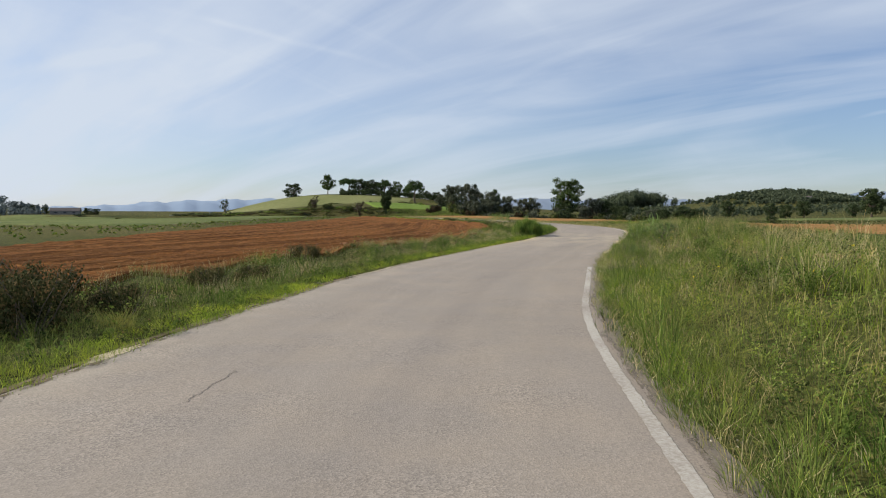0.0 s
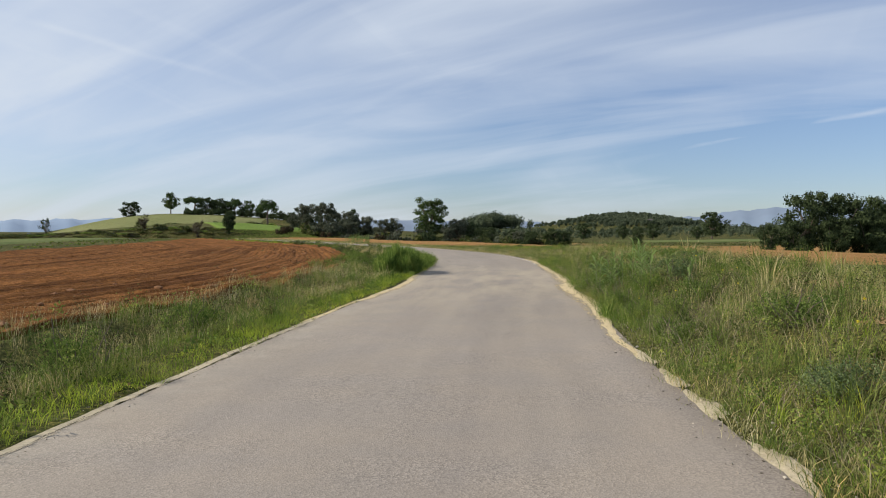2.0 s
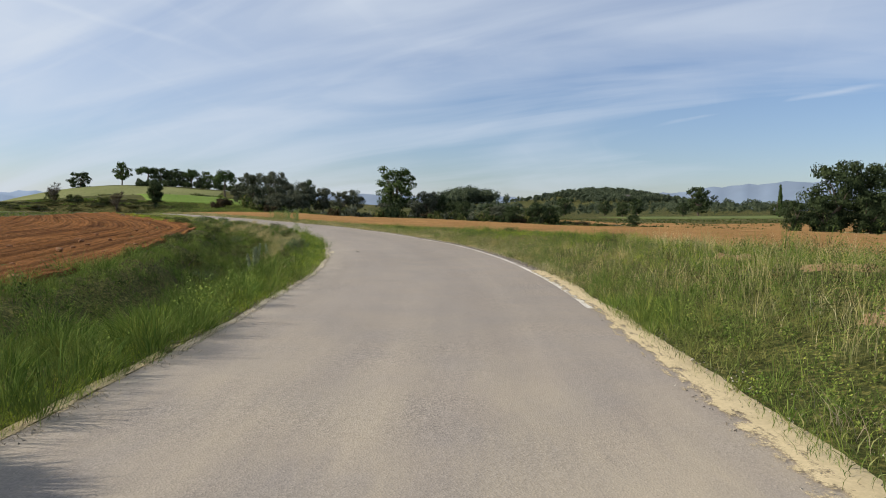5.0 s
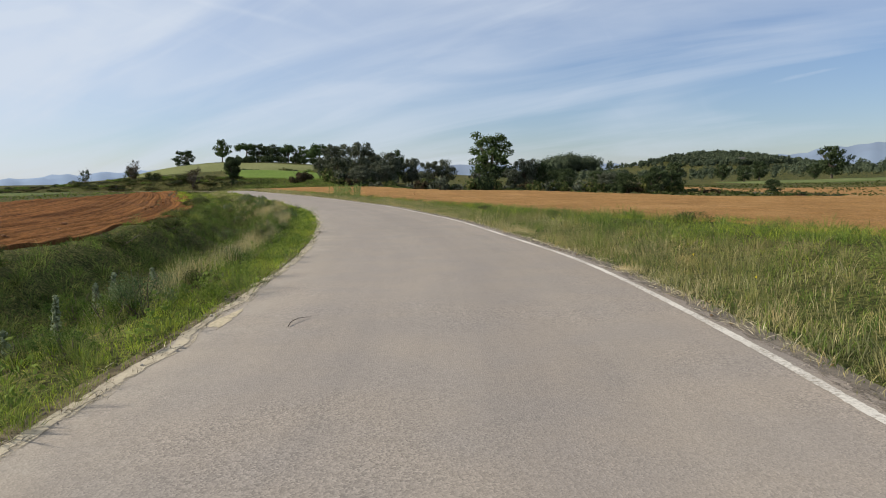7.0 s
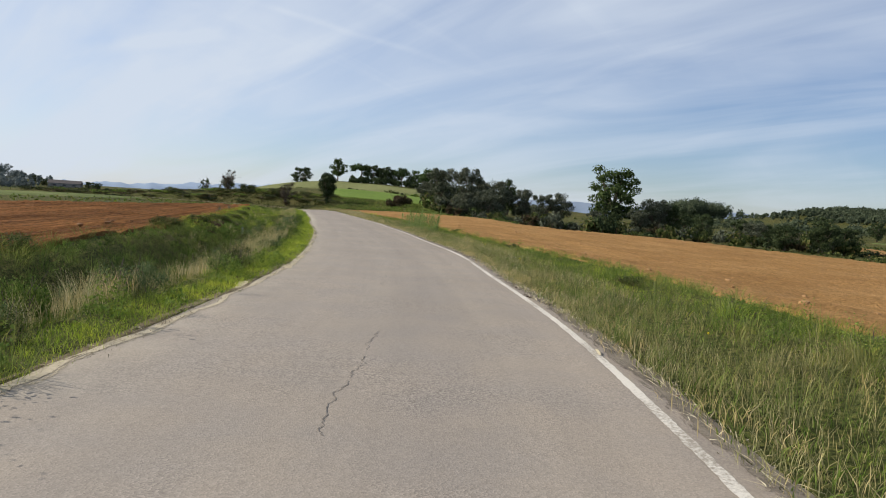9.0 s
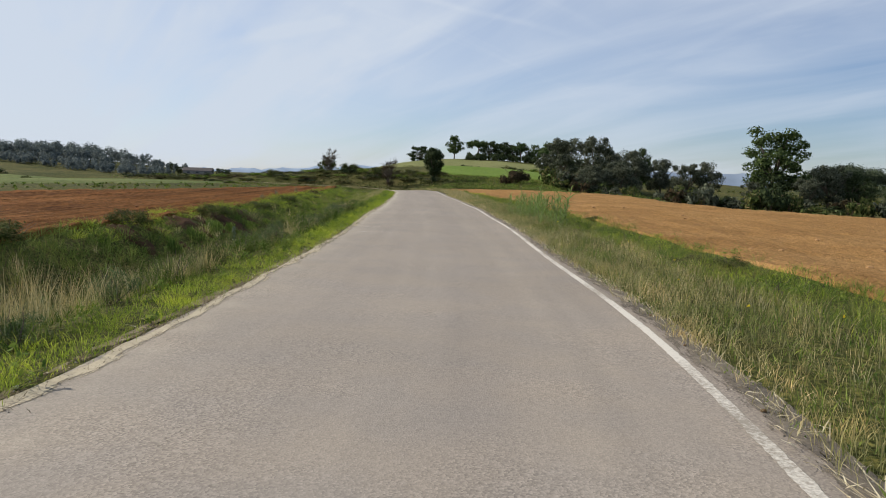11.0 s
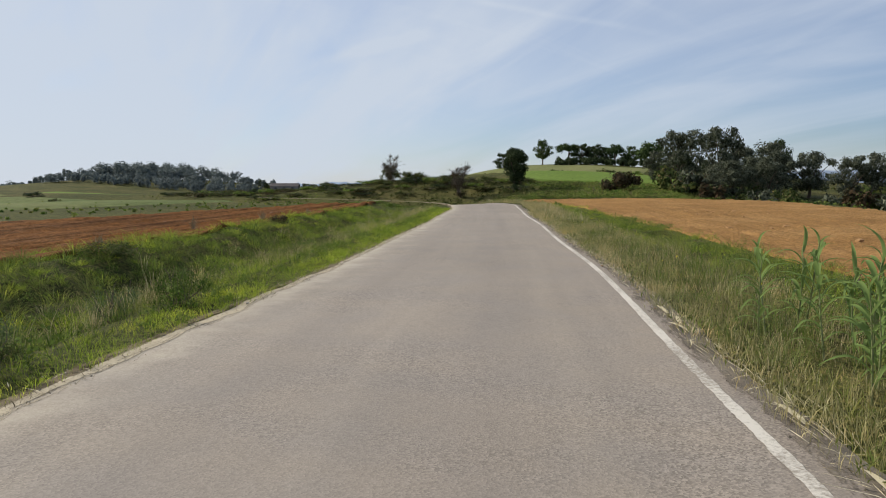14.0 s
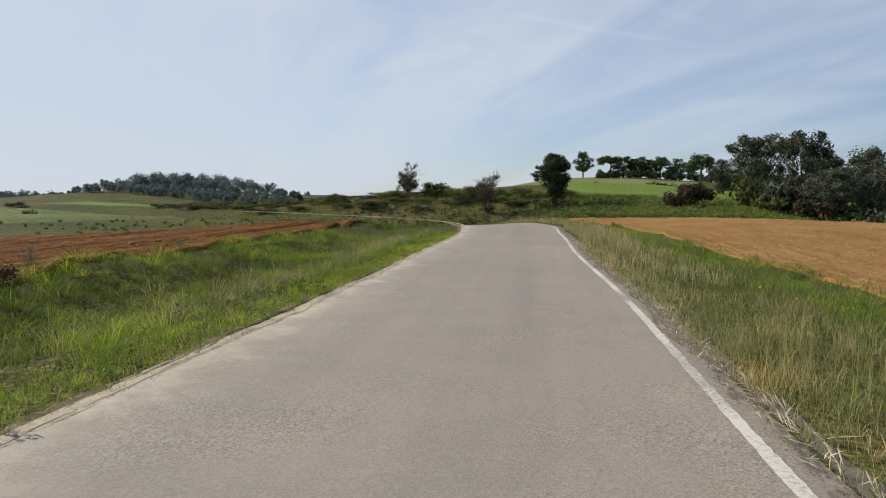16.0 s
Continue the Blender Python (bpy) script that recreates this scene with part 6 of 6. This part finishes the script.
# dark mounds added to give the ditch hollow its shade
for i in range(16):
    k = int(np.argmin(np.abs(EDGE_L[:, 1] - (116 + i * 0.95))))
    x, y = EDGE_L[k] + OUT_L[k] * rng.uniform(1.9, 3.2)
    shrub("ditch_mound", (FEATHER_DARK, BRAMBLE)[i % 2], 5 + i % 2, float(x), float(y), rng.uniform(0.25, 0.4), rng.uniform(0.4, 0.6), "low dark weed mound added for shade in the ditch hollow", "ditch mounds", 3200, 0.021, "weed")
# deep green mounds crowding the sandy edge below the bank
for i, (x, y, h, w) in enumerate(((8.55, 31.75, 0.62, 0.5), (8.9, 33.5, 0.75, 0.6), (9.6, 34.3, 0.7, 0.6), (10.4, 35.6, 0.6, 0.55), (7.9, 29.6, 0.55, 0.5), (7.3, 27.6, 0.5, 0.45), (11.0, 37.0, 0.6, 0.6), (11.6, 38.9, 0.55, 0.5), (6.6, 25.2, 0.5, 0.5), (12.2, 40.6, 0.55, 0.6),
                                  (8.9, 28.2, 0.7, 0.7), (9.9, 31.0, 0.7, 0.7), (11.4, 34.8, 0.6, 0.7), (12.6, 38.0, 0.6, 0.7), (7.6, 24.0, 0.6, 0.7), (6.0, 21.4, 0.5, 0.5), (13.2, 41.6, 0.5, 0.6), (5.6, 16.2, 0.5, 0.5), (4.7, 10.6, 0.5, 0.5), (12.9, 35.6, 0.5, 0.7), (10.9, 31.6, 0.55, 0.7))):
    shrub("bank_mound", (FEATHER_DARK, FEATHER, FEATHER_DARK, SAGE)[i % 4], 5 + i % 2, x, y, h, w, ("deep green feathery", "bright green feathery", "deep green feathery", "dull grey-green")[i % 4] + " weed mound beside the sandy edge", "bank mounds", 4200, 0.021, "weed")

# brambles beside the start of the road
for x, y, h, w in ((-5.1, 8.6, 1.0, 0.75), (-5.5, 9.6, 1.05, 0.8), (-6.4, 9.2, 1.0, 0.9), (-4.7, 10.2, 0.75, 0.55), (-4.5, 13.6, 0.62, 0.55), (-4.2, 15.6, 0.55, 0.55), (-4.0, 20.0, 0.55, 0.6), (-6.2, 6.4, 0.9, 0.9)):
    shrub("bramble", BRAMBLE_BROWN, 4, x, y, h, w, "dark tangled bramble bush by the ploughed field", "roadside brambles", 4600, 0.027)


# ---- cane plants ----
def cane_leaf_mesh():
    """A long blade that rises and arches over, folded along its middle."""
    n = 7
    V, F = [], []
    for i in range(n + 1):
        u = i / n
        w = 0.042 * math.sin(math.pi * (0.12 + 0.88 * u)) ** 0.7 * (1 - u) ** 0.35 + 0.001
        out, up = 0.74 * u - 0.10 * u * u, 0.50 * u - 0.62 * u ** 2.2
        V += [(out, -w, up + w * 0.5), (out, 0, up), (out, w, up + w * 0.5)]
    for i in range(n):
        a = i * 3
        F += [(a, a + 1, a + 4, a + 3), (a + 1, a + 2, a + 5, a + 4)]
    return mesh_of("leaf", V, F, CANE_LEAF, True)


CANE_LEAF_MESH = cane_leaf_mesh()


def cane(seed, leaves):
    r = np.random.default_rng(seed)
    ob = thing("cane_plant", (0, 0, 0), "tall green giant cane with long arching leaves", "cane", "roadside canes")
    top = (r.normal() * 0.08, r.normal() * 0.08, 1.0)
    path = limb_path((0, 0, -0.05), top, 0.02, r, 7)
    part("stalk", mesh_of("stalk", *tube(path, np.linspace(0.012, 0.005, 7), 6), CANE_STALK, True), None, ob)
    for i in range(leaves):
        u = 0.14 + 0.86 * i / leaves
        p = path[int(u * 6)] * (1 - (u * 6) % 1) + path[min(6, int(u * 6) + 1)] * ((u * 6) % 1)
        leaf = part("leaf", CANE_LEAF_MESH, None, ob)
        leaf.matrix_basis = pose(*p, r.normal() * 12, -4 - 38 * u + r.normal() * 12, 180 * i + r.normal() * 40) @ Matrix.Diagonal((*(3 * [r.uniform(0.4, 0.75)]), 1))
    return ob


cane_kinds = [cane(s, n) for s, n in ((1, 13), (2, 12), (3, 14))]
cane_spots = []
for i in range(20):
    at = (9.0 + rng.normal() * 0.22, 32.6 + rng.normal() * 0.25) if i % 3 == 0 else (9.75 + rng.normal() * 0.3, 32.7 + rng.normal() * 0.35) if i % 3 == 1 else (9.0 + rng.random() * 0.8, 29.6 + rng.random() * 3)
    cane_spots.append((*at, rng.uniform(0.7, 1.0)))
for i in range(44):
    cane_spots.append((10.2 - (i % 8) * 0.32 + rng.normal() * 0.25, 109.8 + (i % 8) * 0.84 + rng.normal() * 0.35, rng.uniform(0.7, 1.0) * (1.4 if i % 9 == 0 else 1)))
for i, (x, y, h) in enumerate(cane_spots):
    m = pose(x, y, float(height(x, y)), 0, 0, rng.uniform(0, 360)) @ Matrix.Diagonal((h, h, h, 1))
    if i < 3:
        cane_kinds[i].matrix_basis = m
    else:
        c = copy_thing(cane_kinds[i % 3], m)
        c.matrix_basis = m


# ---- straw and flowers on the verge ----
sx, sy, sr = strip(EDGE_R, OUT_R, 60, 150, 0.13, 0.42, 120, 81)
blades("straw_litter", sx, sy, sr.uniform(0.02, 0.05, len(sx)), 0.012 + 0 * sx, 8.0, STRAW, "cut straw lying along the road edge", "straw", z=np.maximum(height(sx, sy), -0.01) + 0.025)
sx, sy, sr = strip(EDGE_R, OUT_R, 60, 150, 0.27, 0.40, 130, 83, 0.6, False)
heading = np.interp(sy, EDGE_R[:-30, 1], np.unwrap(np.arctan2(OUT_R[:-30, 1], OUT_R[:-30, 0]))) + 1.571 + sr.normal(size=len(sx)) * 0.22
far_end = sr.uniform(0.12, 0.5, len(sx))
blades("straw_strands", sx, sy, sr.uniform(0.004, 0.03, len(sx)), 0.011 + 0 * sx, 0, STRAW, "long pale straw strands lying along the road edge", "straw", z=np.full(len(sx), 0.012), reach=(np.cos(heading) * far_end, np.sin(heading) * far_end), arch=(0.5, 0.6))
sx, sy, sr = strip(EDGE_L, OUT_L, 50, 150, -0.05, 0.30, 26, 82)
blades("straw_litter", sx, sy, sr.uniform(0.01, 0.03, len(sx)), 0.010 + 0 * sx, 7.0, STRAW, "dead grass lying along the road edge", "straw", z=np.full(len(sx), 0.012))


def gravel(name, edge, out, y0, y1, d0, d1, per, size, seed):
    """Loose small stones and crumbs along the edge of the asphalt."""
    x, y, r = strip(edge, out, y0, y1, d0, d1, per, seed)
    c = np.stack([x, y, np.maximum(height(x, y), -0.004) + 0.006], 1)
    V, F = leaf_cloud(c, np.full((len(x), 3), 0.004), len(x) * 2, size, r)
    stuff(name, mesh_of(name, V, F, GRAVEL), "loose gravel and crumbs along the road edge", "gravel")


gravel("gravel", EDGE_R, OUT_R, -4, 145, 0.12, 0.50, 130, 0.010, 301)
gravel("gravel", EDGE_L, OUT_L, -4, 145, -0.16, 0.25, 90, 0.009, 302)
gravel("gravel", EDGE_R, OUT_R, 20, 52, -0.1, 0.9, 70, 0.013, 303)


def flowers(name, y0, y1, d0, d1, per, seed):
    x, y, r = strip(EDGE_R, OUT_R, y0, y1, d0, d1, per, seed)
    c = np.stack([x, y, height(x, y) + r.uniform(0.2, 0.45, len(x))], 1)
    V, F = leaf_cloud(c, np.full((len(x), 3), 0.012), len(x) * 7, 0.014, r)
    stuff(name, mesh_of(name, V, F, YELLOW), "small yellow wild flowers in the verge", "flowers")


flowers("yellow_flowers", 33, 40, 1.2, 3.0, 2.6, 91)
flowers("yellow_flowers", 0, 33, 0.8, 4.0, 0.5, 92)
flowers("yellow_flowers", 60, 135, 0.7, 2.2, 0.35, 93)


# ---- marks and litter on the road ----
def thin_strip(name, pts, width, material, label, category, z=0.004):
    p = np.array(pts, float)
    d = np.gradient(p, axis=0)
    n = np.stack([-d[:, 1], d[:, 0]], 1)
    n = n / np.linalg.norm(n, axis=1)[:, None] * (width * rng.uniform(0.4, 1.2, len(p)) / 2)[:, None]
    V = np.concatenate([np.c_[p + n, np.full(len(p), z)], np.c_[p - n, np.full(len(p), z)]])
    k = len(p)
    F = np.array([(i, i + 1, k + i + 1, k + i) for i in range(k - 1)])[:, ::-1]
    structure(name, mesh_of(name, V, F, material), label, category)


def crack(name, a, b, wiggle, width=0.010):
    u = np.linspace(0, 1, 40)[:, None]
    p = np.array(a) * (1 - u) + np.array(b) * u
    off = np.cumsum(rng.normal(size=(40, 2)), axis=0)
    off = off - off[0] * (1 - u) - off[-1] * u
    thin_strip(name, p + off * wiggle, width, TAR, "crooked crack in the asphalt", "crack")


for i, (a, b) in enumerate((((12.06, 79.0), (12.10, 77.9)), ((12.12, 77.6), (12.16, 76.7)), ((12.18, 76.6), (12.30, 75.2)), ((11.2, 81.9), (11.75, 82.05)), ((11.75, 82.05), (12.15, 81.95)),
                            ((11.15, 85.4), (11.3, 84.4)), ((11.35, 84.2), (11.42, 83.5)), ((-1.99, 5.4), (-1.94, 6.5)))):
    crack("crack_%d" % (i + 1), a, b, 0.012, 0.009)


# chalk scribble that cannot be read, as plain strokes
def chalk(points):
    p = np.array(points, float)
    u = np.linspace(0, len(p) - 1, 14)
    return np.stack([np.interp(u, np.arange(len(p)), p[:, k]) for k in (0, 1)], 1)


STROKES = (((5.95, 104.19), (6.05, 104.24), (6.14, 104.22), (6.16, 104.13), (6.09, 104.02), (5.96, 103.98)), ((5.89, 104.16), (5.92, 103.98)), ((5.85, 103.96), (5.86, 104.09), (5.91, 104.14)),
           ((5.74, 104.05), (5.73, 103.93), (5.77, 104.05)), ((5.62, 104.03), (5.66, 103.9)), ((5.39, 103.89), (5.51, 103.95), (5.44, 104.01), (5.35, 103.95)), ((5.29, 103.94), (5.31, 103.83)), ((5.05, 103.86), (5.1, 103.72)),
           ((4.76, 105.85), (5.08, 105.51), (5.12, 105.71), (5.02, 105.76)), ((4.76, 105.85), (4.78, 105.95), (4.92, 105.97)), ((5.13, 105.69), (5.26, 105.95)))
for i, p in enumerate(STROKES):
    thin_strip("chalk_stroke_%d" % (i + 1), chalk(p), 0.016, CHALK, "white chalk stroke on the asphalt", "road marking", z=0.004)

# a heap of dead weeds and dry tufts at the edge of the ploughed field
shrub("dead_weed_heap", REDBUSH, 4, -7.7, 130.3, 0.55, 0.55, "brown heap of dead weeds at the field edge", "", 1500, 0.045, "weed heap")

for x, y, h, seed in ((-10.1, 132.6, 0.55, 5), (-10.9, 137.4, 0.4, 6), (-8.7, 126.8, 0.5, 7), (-6.6, 121.0, 0.35, 8)):
    r = np.random.default_rng(seed)
    b, q = r.uniform(0, 6.283, 60), r.random(60)
    blades("dry_tuft", x + r.normal(size=60) * 0.05, y + r.normal(size=60) * 0.05, h * (1.1 - 0.5 * q) * r.uniform(0.7, 1.1, 60), np.full(60, 0.010), 0, STRAW_DULL, "bleached dry grass tuft at the edge of the ploughed field", "dry grass",
           reach=(np.cos(b) * q * h * 0.6, np.sin(b) * q * h * 0.6), arch=(0.3, 0.6))



# ---- small things lying about ----
def fallen_twig(at, turn, length):
    r = np.random.default_rng(int(length * 1000))
    ob = thing("fallen_twig", (*at, 0, 0, turn), "thin curved brown twig lying on the asphalt", "twig")
    u = np.linspace(-0.5, 0.5, 9)
    path = np.stack([u * length, 0.10 * length * (1 - 4 * u * u), 0.008 + 0.02 * (1 - 4 * u * u)], 1)
    part("stem", mesh_of("stem", *tube(path, np.linspace(0.0055, 0.0025, 9), 6), BARK, True), None, ob)
    for k in (3, 5):
        tip = path[k] + np.array([0.06, r.choice((-1, 1)) * 0.05, 0.015])
        part("side_shoot", mesh_of("side_shoot", *tube(limb_path(path[k], tip, 0.006, r, 4), np.linspace(0.003, 0.0012, 4), 5), BARK, True), None, ob)


fallen_twig((10.78, 62.6, 0.002), 68, 0.5)

DRY_LEAF = cane_leaf_mesh()
DRY_LEAF.materials.clear()
DRY_LEAF.materials.append(STRAW)
# dead cane leaves on the shoulder, each a bundle of long flat blades
for i, (x, y, turn, q) in enumerate(((8.30, 110.8, 108, 0.75), (8.42, 110.4, 60, 0.6), (8.35, 110.5, 140, 0.5), (6.72, 116.6, 110, 0.8), (6.88, 116.0, 100, 0.7), (6.95, 115.7, 125, 0.6), (8.05, 111.8, 106, 0.7), (7.75, 112.9, 112, 0.7),
                                      (14.15, 82.9, 98, 0.5), (14.55, 78.5, 92, 0.5))):
    ob = tagged(new("dead_leaf", DRY_LEAF), "long bleached dead cane leaf lying on the road shoulder", "dead leaf", "dead cane leaves")
    ob.matrix_basis = pose(x, y, 0.014, 0, -2, turn) @ Matrix.Diagonal((q, q, 0.10, 1))
for x, y, h, w in ((6.2, 117.6, 0.05, 0.07), (1.44, 11.4, 0.03, 0.05)):
    shrub("dead_leaf_clump", REDBUSH, 3, x, y, h, w, "small dark clump of dead leaves on the road", "", 300, 0.25, "dead leaves")



def sand_patch(name, x, y, w, d, turn, seed):
    """A thin spill of pale sand on the asphalt at the road edge."""
    n, r = 26, np.random.default_rng(seed)
    a = np.linspace(0, 2 * np.pi, n, endpoint=False)
    q = 1 + 0.22 * np.sin(3 * a + seed) + 0.10 * r.normal(size=n)
    c, k = math.cos(radians(turn)), math.sin(radians(turn))
    u, v = np.cos(a) * q * w, np.sin(a) * q * d
    V = np.vstack([[(x, y, 0.009)], np.stack([x + u * c - v * k, y + u * k + v * c, np.full(n, 0.0035)], 1)])
    structure(name, mesh_of(name, V, np.array([(0, 1 + i, 1 + (i + 1) % n) for i in range(n)]), SPILL, True), "pale spill of sand at the road edge", "sand")


for i, (x, y, w, d) in enumerate(((8.95, 85.9, 0.55, 0.11), (9.20, 82.3, 0.5, 0.09), (8.5, 88.5, 0.5, 0.08), (4.4, 105.9, 0.6, 0.09), (3.2, 110.2, 0.5, 0.09), (9.95, 62.9, 0.5, 0.08), (-3.4, 7.2, 0.5, 0.10),
                                 (3.93, 17.6, 0.25, 0.06), (4.27, 19.0, 0.35, 0.08), (4.60, 20.3, 0.5, 0.10), (5.01, 21.9, 0.5, 0.11), (5.31, 23.0, 0.45, 0.09), (5.64, 24.3, 0.5, 0.09))):
    sand_patch("sand_spill_%d" % (i + 1), x, y, w, d, 102 if y > 70 else 74 if x > 3.5 and y < 30 else 84, 600 + i)


def stalk_weed(x, y, h, seed):
    """A grey-green upright weed: one stem with whorls of narrow leaves, thicker below."""
    r = np.random.default_rng(seed)
    ob = thing("stalk_weed", (x, y, float(height(x, y)) - 0.02, 0, 0, seed * 50), "tall upright grey-green weed standing in the ditch", "weed", "ditch stalks")
    path = limb_path((0, 0, 0), (r.normal() * 0.04, r.normal() * 0.04, h), 0.015, r, 7)
    part("stem", mesh_of("stem", *tube(path, np.linspace(0.010, 0.004, 7), 6), CANE_STALK, True), None, ob)
    u = r.random(90) ** 0.8
    c = np.stack([np.interp(u, np.linspace(0, 1, 7), path[:, k]) for k in range(3)], 1)
    V, F = leaf_cloud(c, np.stack([0.11 - 0.07 * u, 0.11 - 0.07 * u, 0.05 + 0 * u], 1), 420, 0.028, r, shell=0.2)
    part("leaves", mesh_of("leaves", V, F, STALK_LEAF), None, ob, "pale grey-green leaves")


for i, (x, y, h) in enumerate(((7.44, 64.6, 0.75), (7.46, 65.8, 0.7), (7.55, 66.2, 0.8), (7.3, 63.6, 0.55), (7.8, 67.5, 0.5), (7.1, 66.9, 0.5), (1.2, 104.6, 0.4))):
    stalk_weed(x, y, h, 700 + i)

# pebbles and crumbs of earth along the edges
def pebble_mesh(seed, material):
    r = np.random.default_rng(seed)
    bm = bmesh.new()
    bmesh.ops.create_icosphere(bm, subdivisions=1, radius=1.0)
    for v in bm.verts:
        v.co *= r.uniform(0.75, 1.2)
        v.co.z *= 0.65
    me = bpy.data.meshes.new("pebble")
    bm.to_mesh(me)
    bm.free()
    me.materials.append(material)
    return me


pebbles = [pebble_mesh(k, m) for k, m in ((1, STONE), (2, SOIL_BARE), (3, STONE))]
CLOD, CLOD_PALE = pebble_mesh(4, plain("red_clod", (0.19, 0.085, 0.03), 0.95, 3)), pebble_mesh(5, plain("ochre_clod", (0.34, 0.19, 0.075), 0.95, 3))
for i in range(150):
    edge, out, lo, hi, d = ((EDGE_R, OUT_R, 20, 50, rng.uniform(0.05, 0.7)), (EDGE_R, OUT_R, 55, 130, rng.uniform(0.15, 0.45)), (EDGE_L, OUT_L, 5, 130, rng.uniform(-0.1, 0.2)))[i % 3]
    k = int(np.argmin(np.abs(edge[:, 1] - rng.uniform(lo, hi))))
    x, y = edge[k] + out[k] * d
    q = rng.uniform(0.008, 0.026)
    ob = tagged(new("pebble", pebbles[i % 3]), "small pale stone lying on the road shoulder", "stone", "shoulder stones")
    ob.matrix_basis = pose(float(x), float(y), 0.004 + q * 0.4, 0, 0, rng.uniform(0, 360)) @ Matrix.Diagonal((q, q, q, 1))
# clods and stones lying on the fields
for i in range(120):
    if i % 2:
        y = rng.uniform(60, 150)
        x = float(np.interp(y, EDGE_R[:340, 1], EDGE_R[:340, 0])) + rng.uniform(5.2, 11)
        m, z = CLOD_PALE, float(height(x, y)) + 0.06
    else:
        y = rng.uniform(20, 150)
        x = float(np.interp(y, EDGE_L[:340, 1], EDGE_L[:340, 0])) - 1.04 * float(np.interp(y, *FIELD_GAP)) - rng.uniform(0.4, 5)
        m, z = CLOD, float(height(x, y)) + 0.08
    q = rng.uniform(0.05, 0.13)
    ob = tagged(new("clod", m), "dry clod of earth lying on the ploughed field", "clod", "field clods")
    ob.matrix_basis = pose(x, y, z, 0, 0, rng.uniform(0, 360)) @ Matrix.Diagonal((q, q, q, 1))
# crumbs of dark earth by the edge line
CRUMB = pebble_mesh(6, SOIL_DARK)
for x, y, q in ((13.86, 84.7, 0.028), (13.92, 84.5, 0.022), (14.02, 83.4, 0.032), (14.06, 83.3, 0.022), (13.97, 83.6, 0.02)):
    ob = tagged(new("earth_crumb", CRUMB), "dark crumb of earth beside the edge line", "clod", "earth crumbs")
    ob.matrix_basis = pose(x, y, q * 0.3, 0, 0, x * 900 % 360) @ Matrix.Diagonal((q, q, q * 0.7, 1))
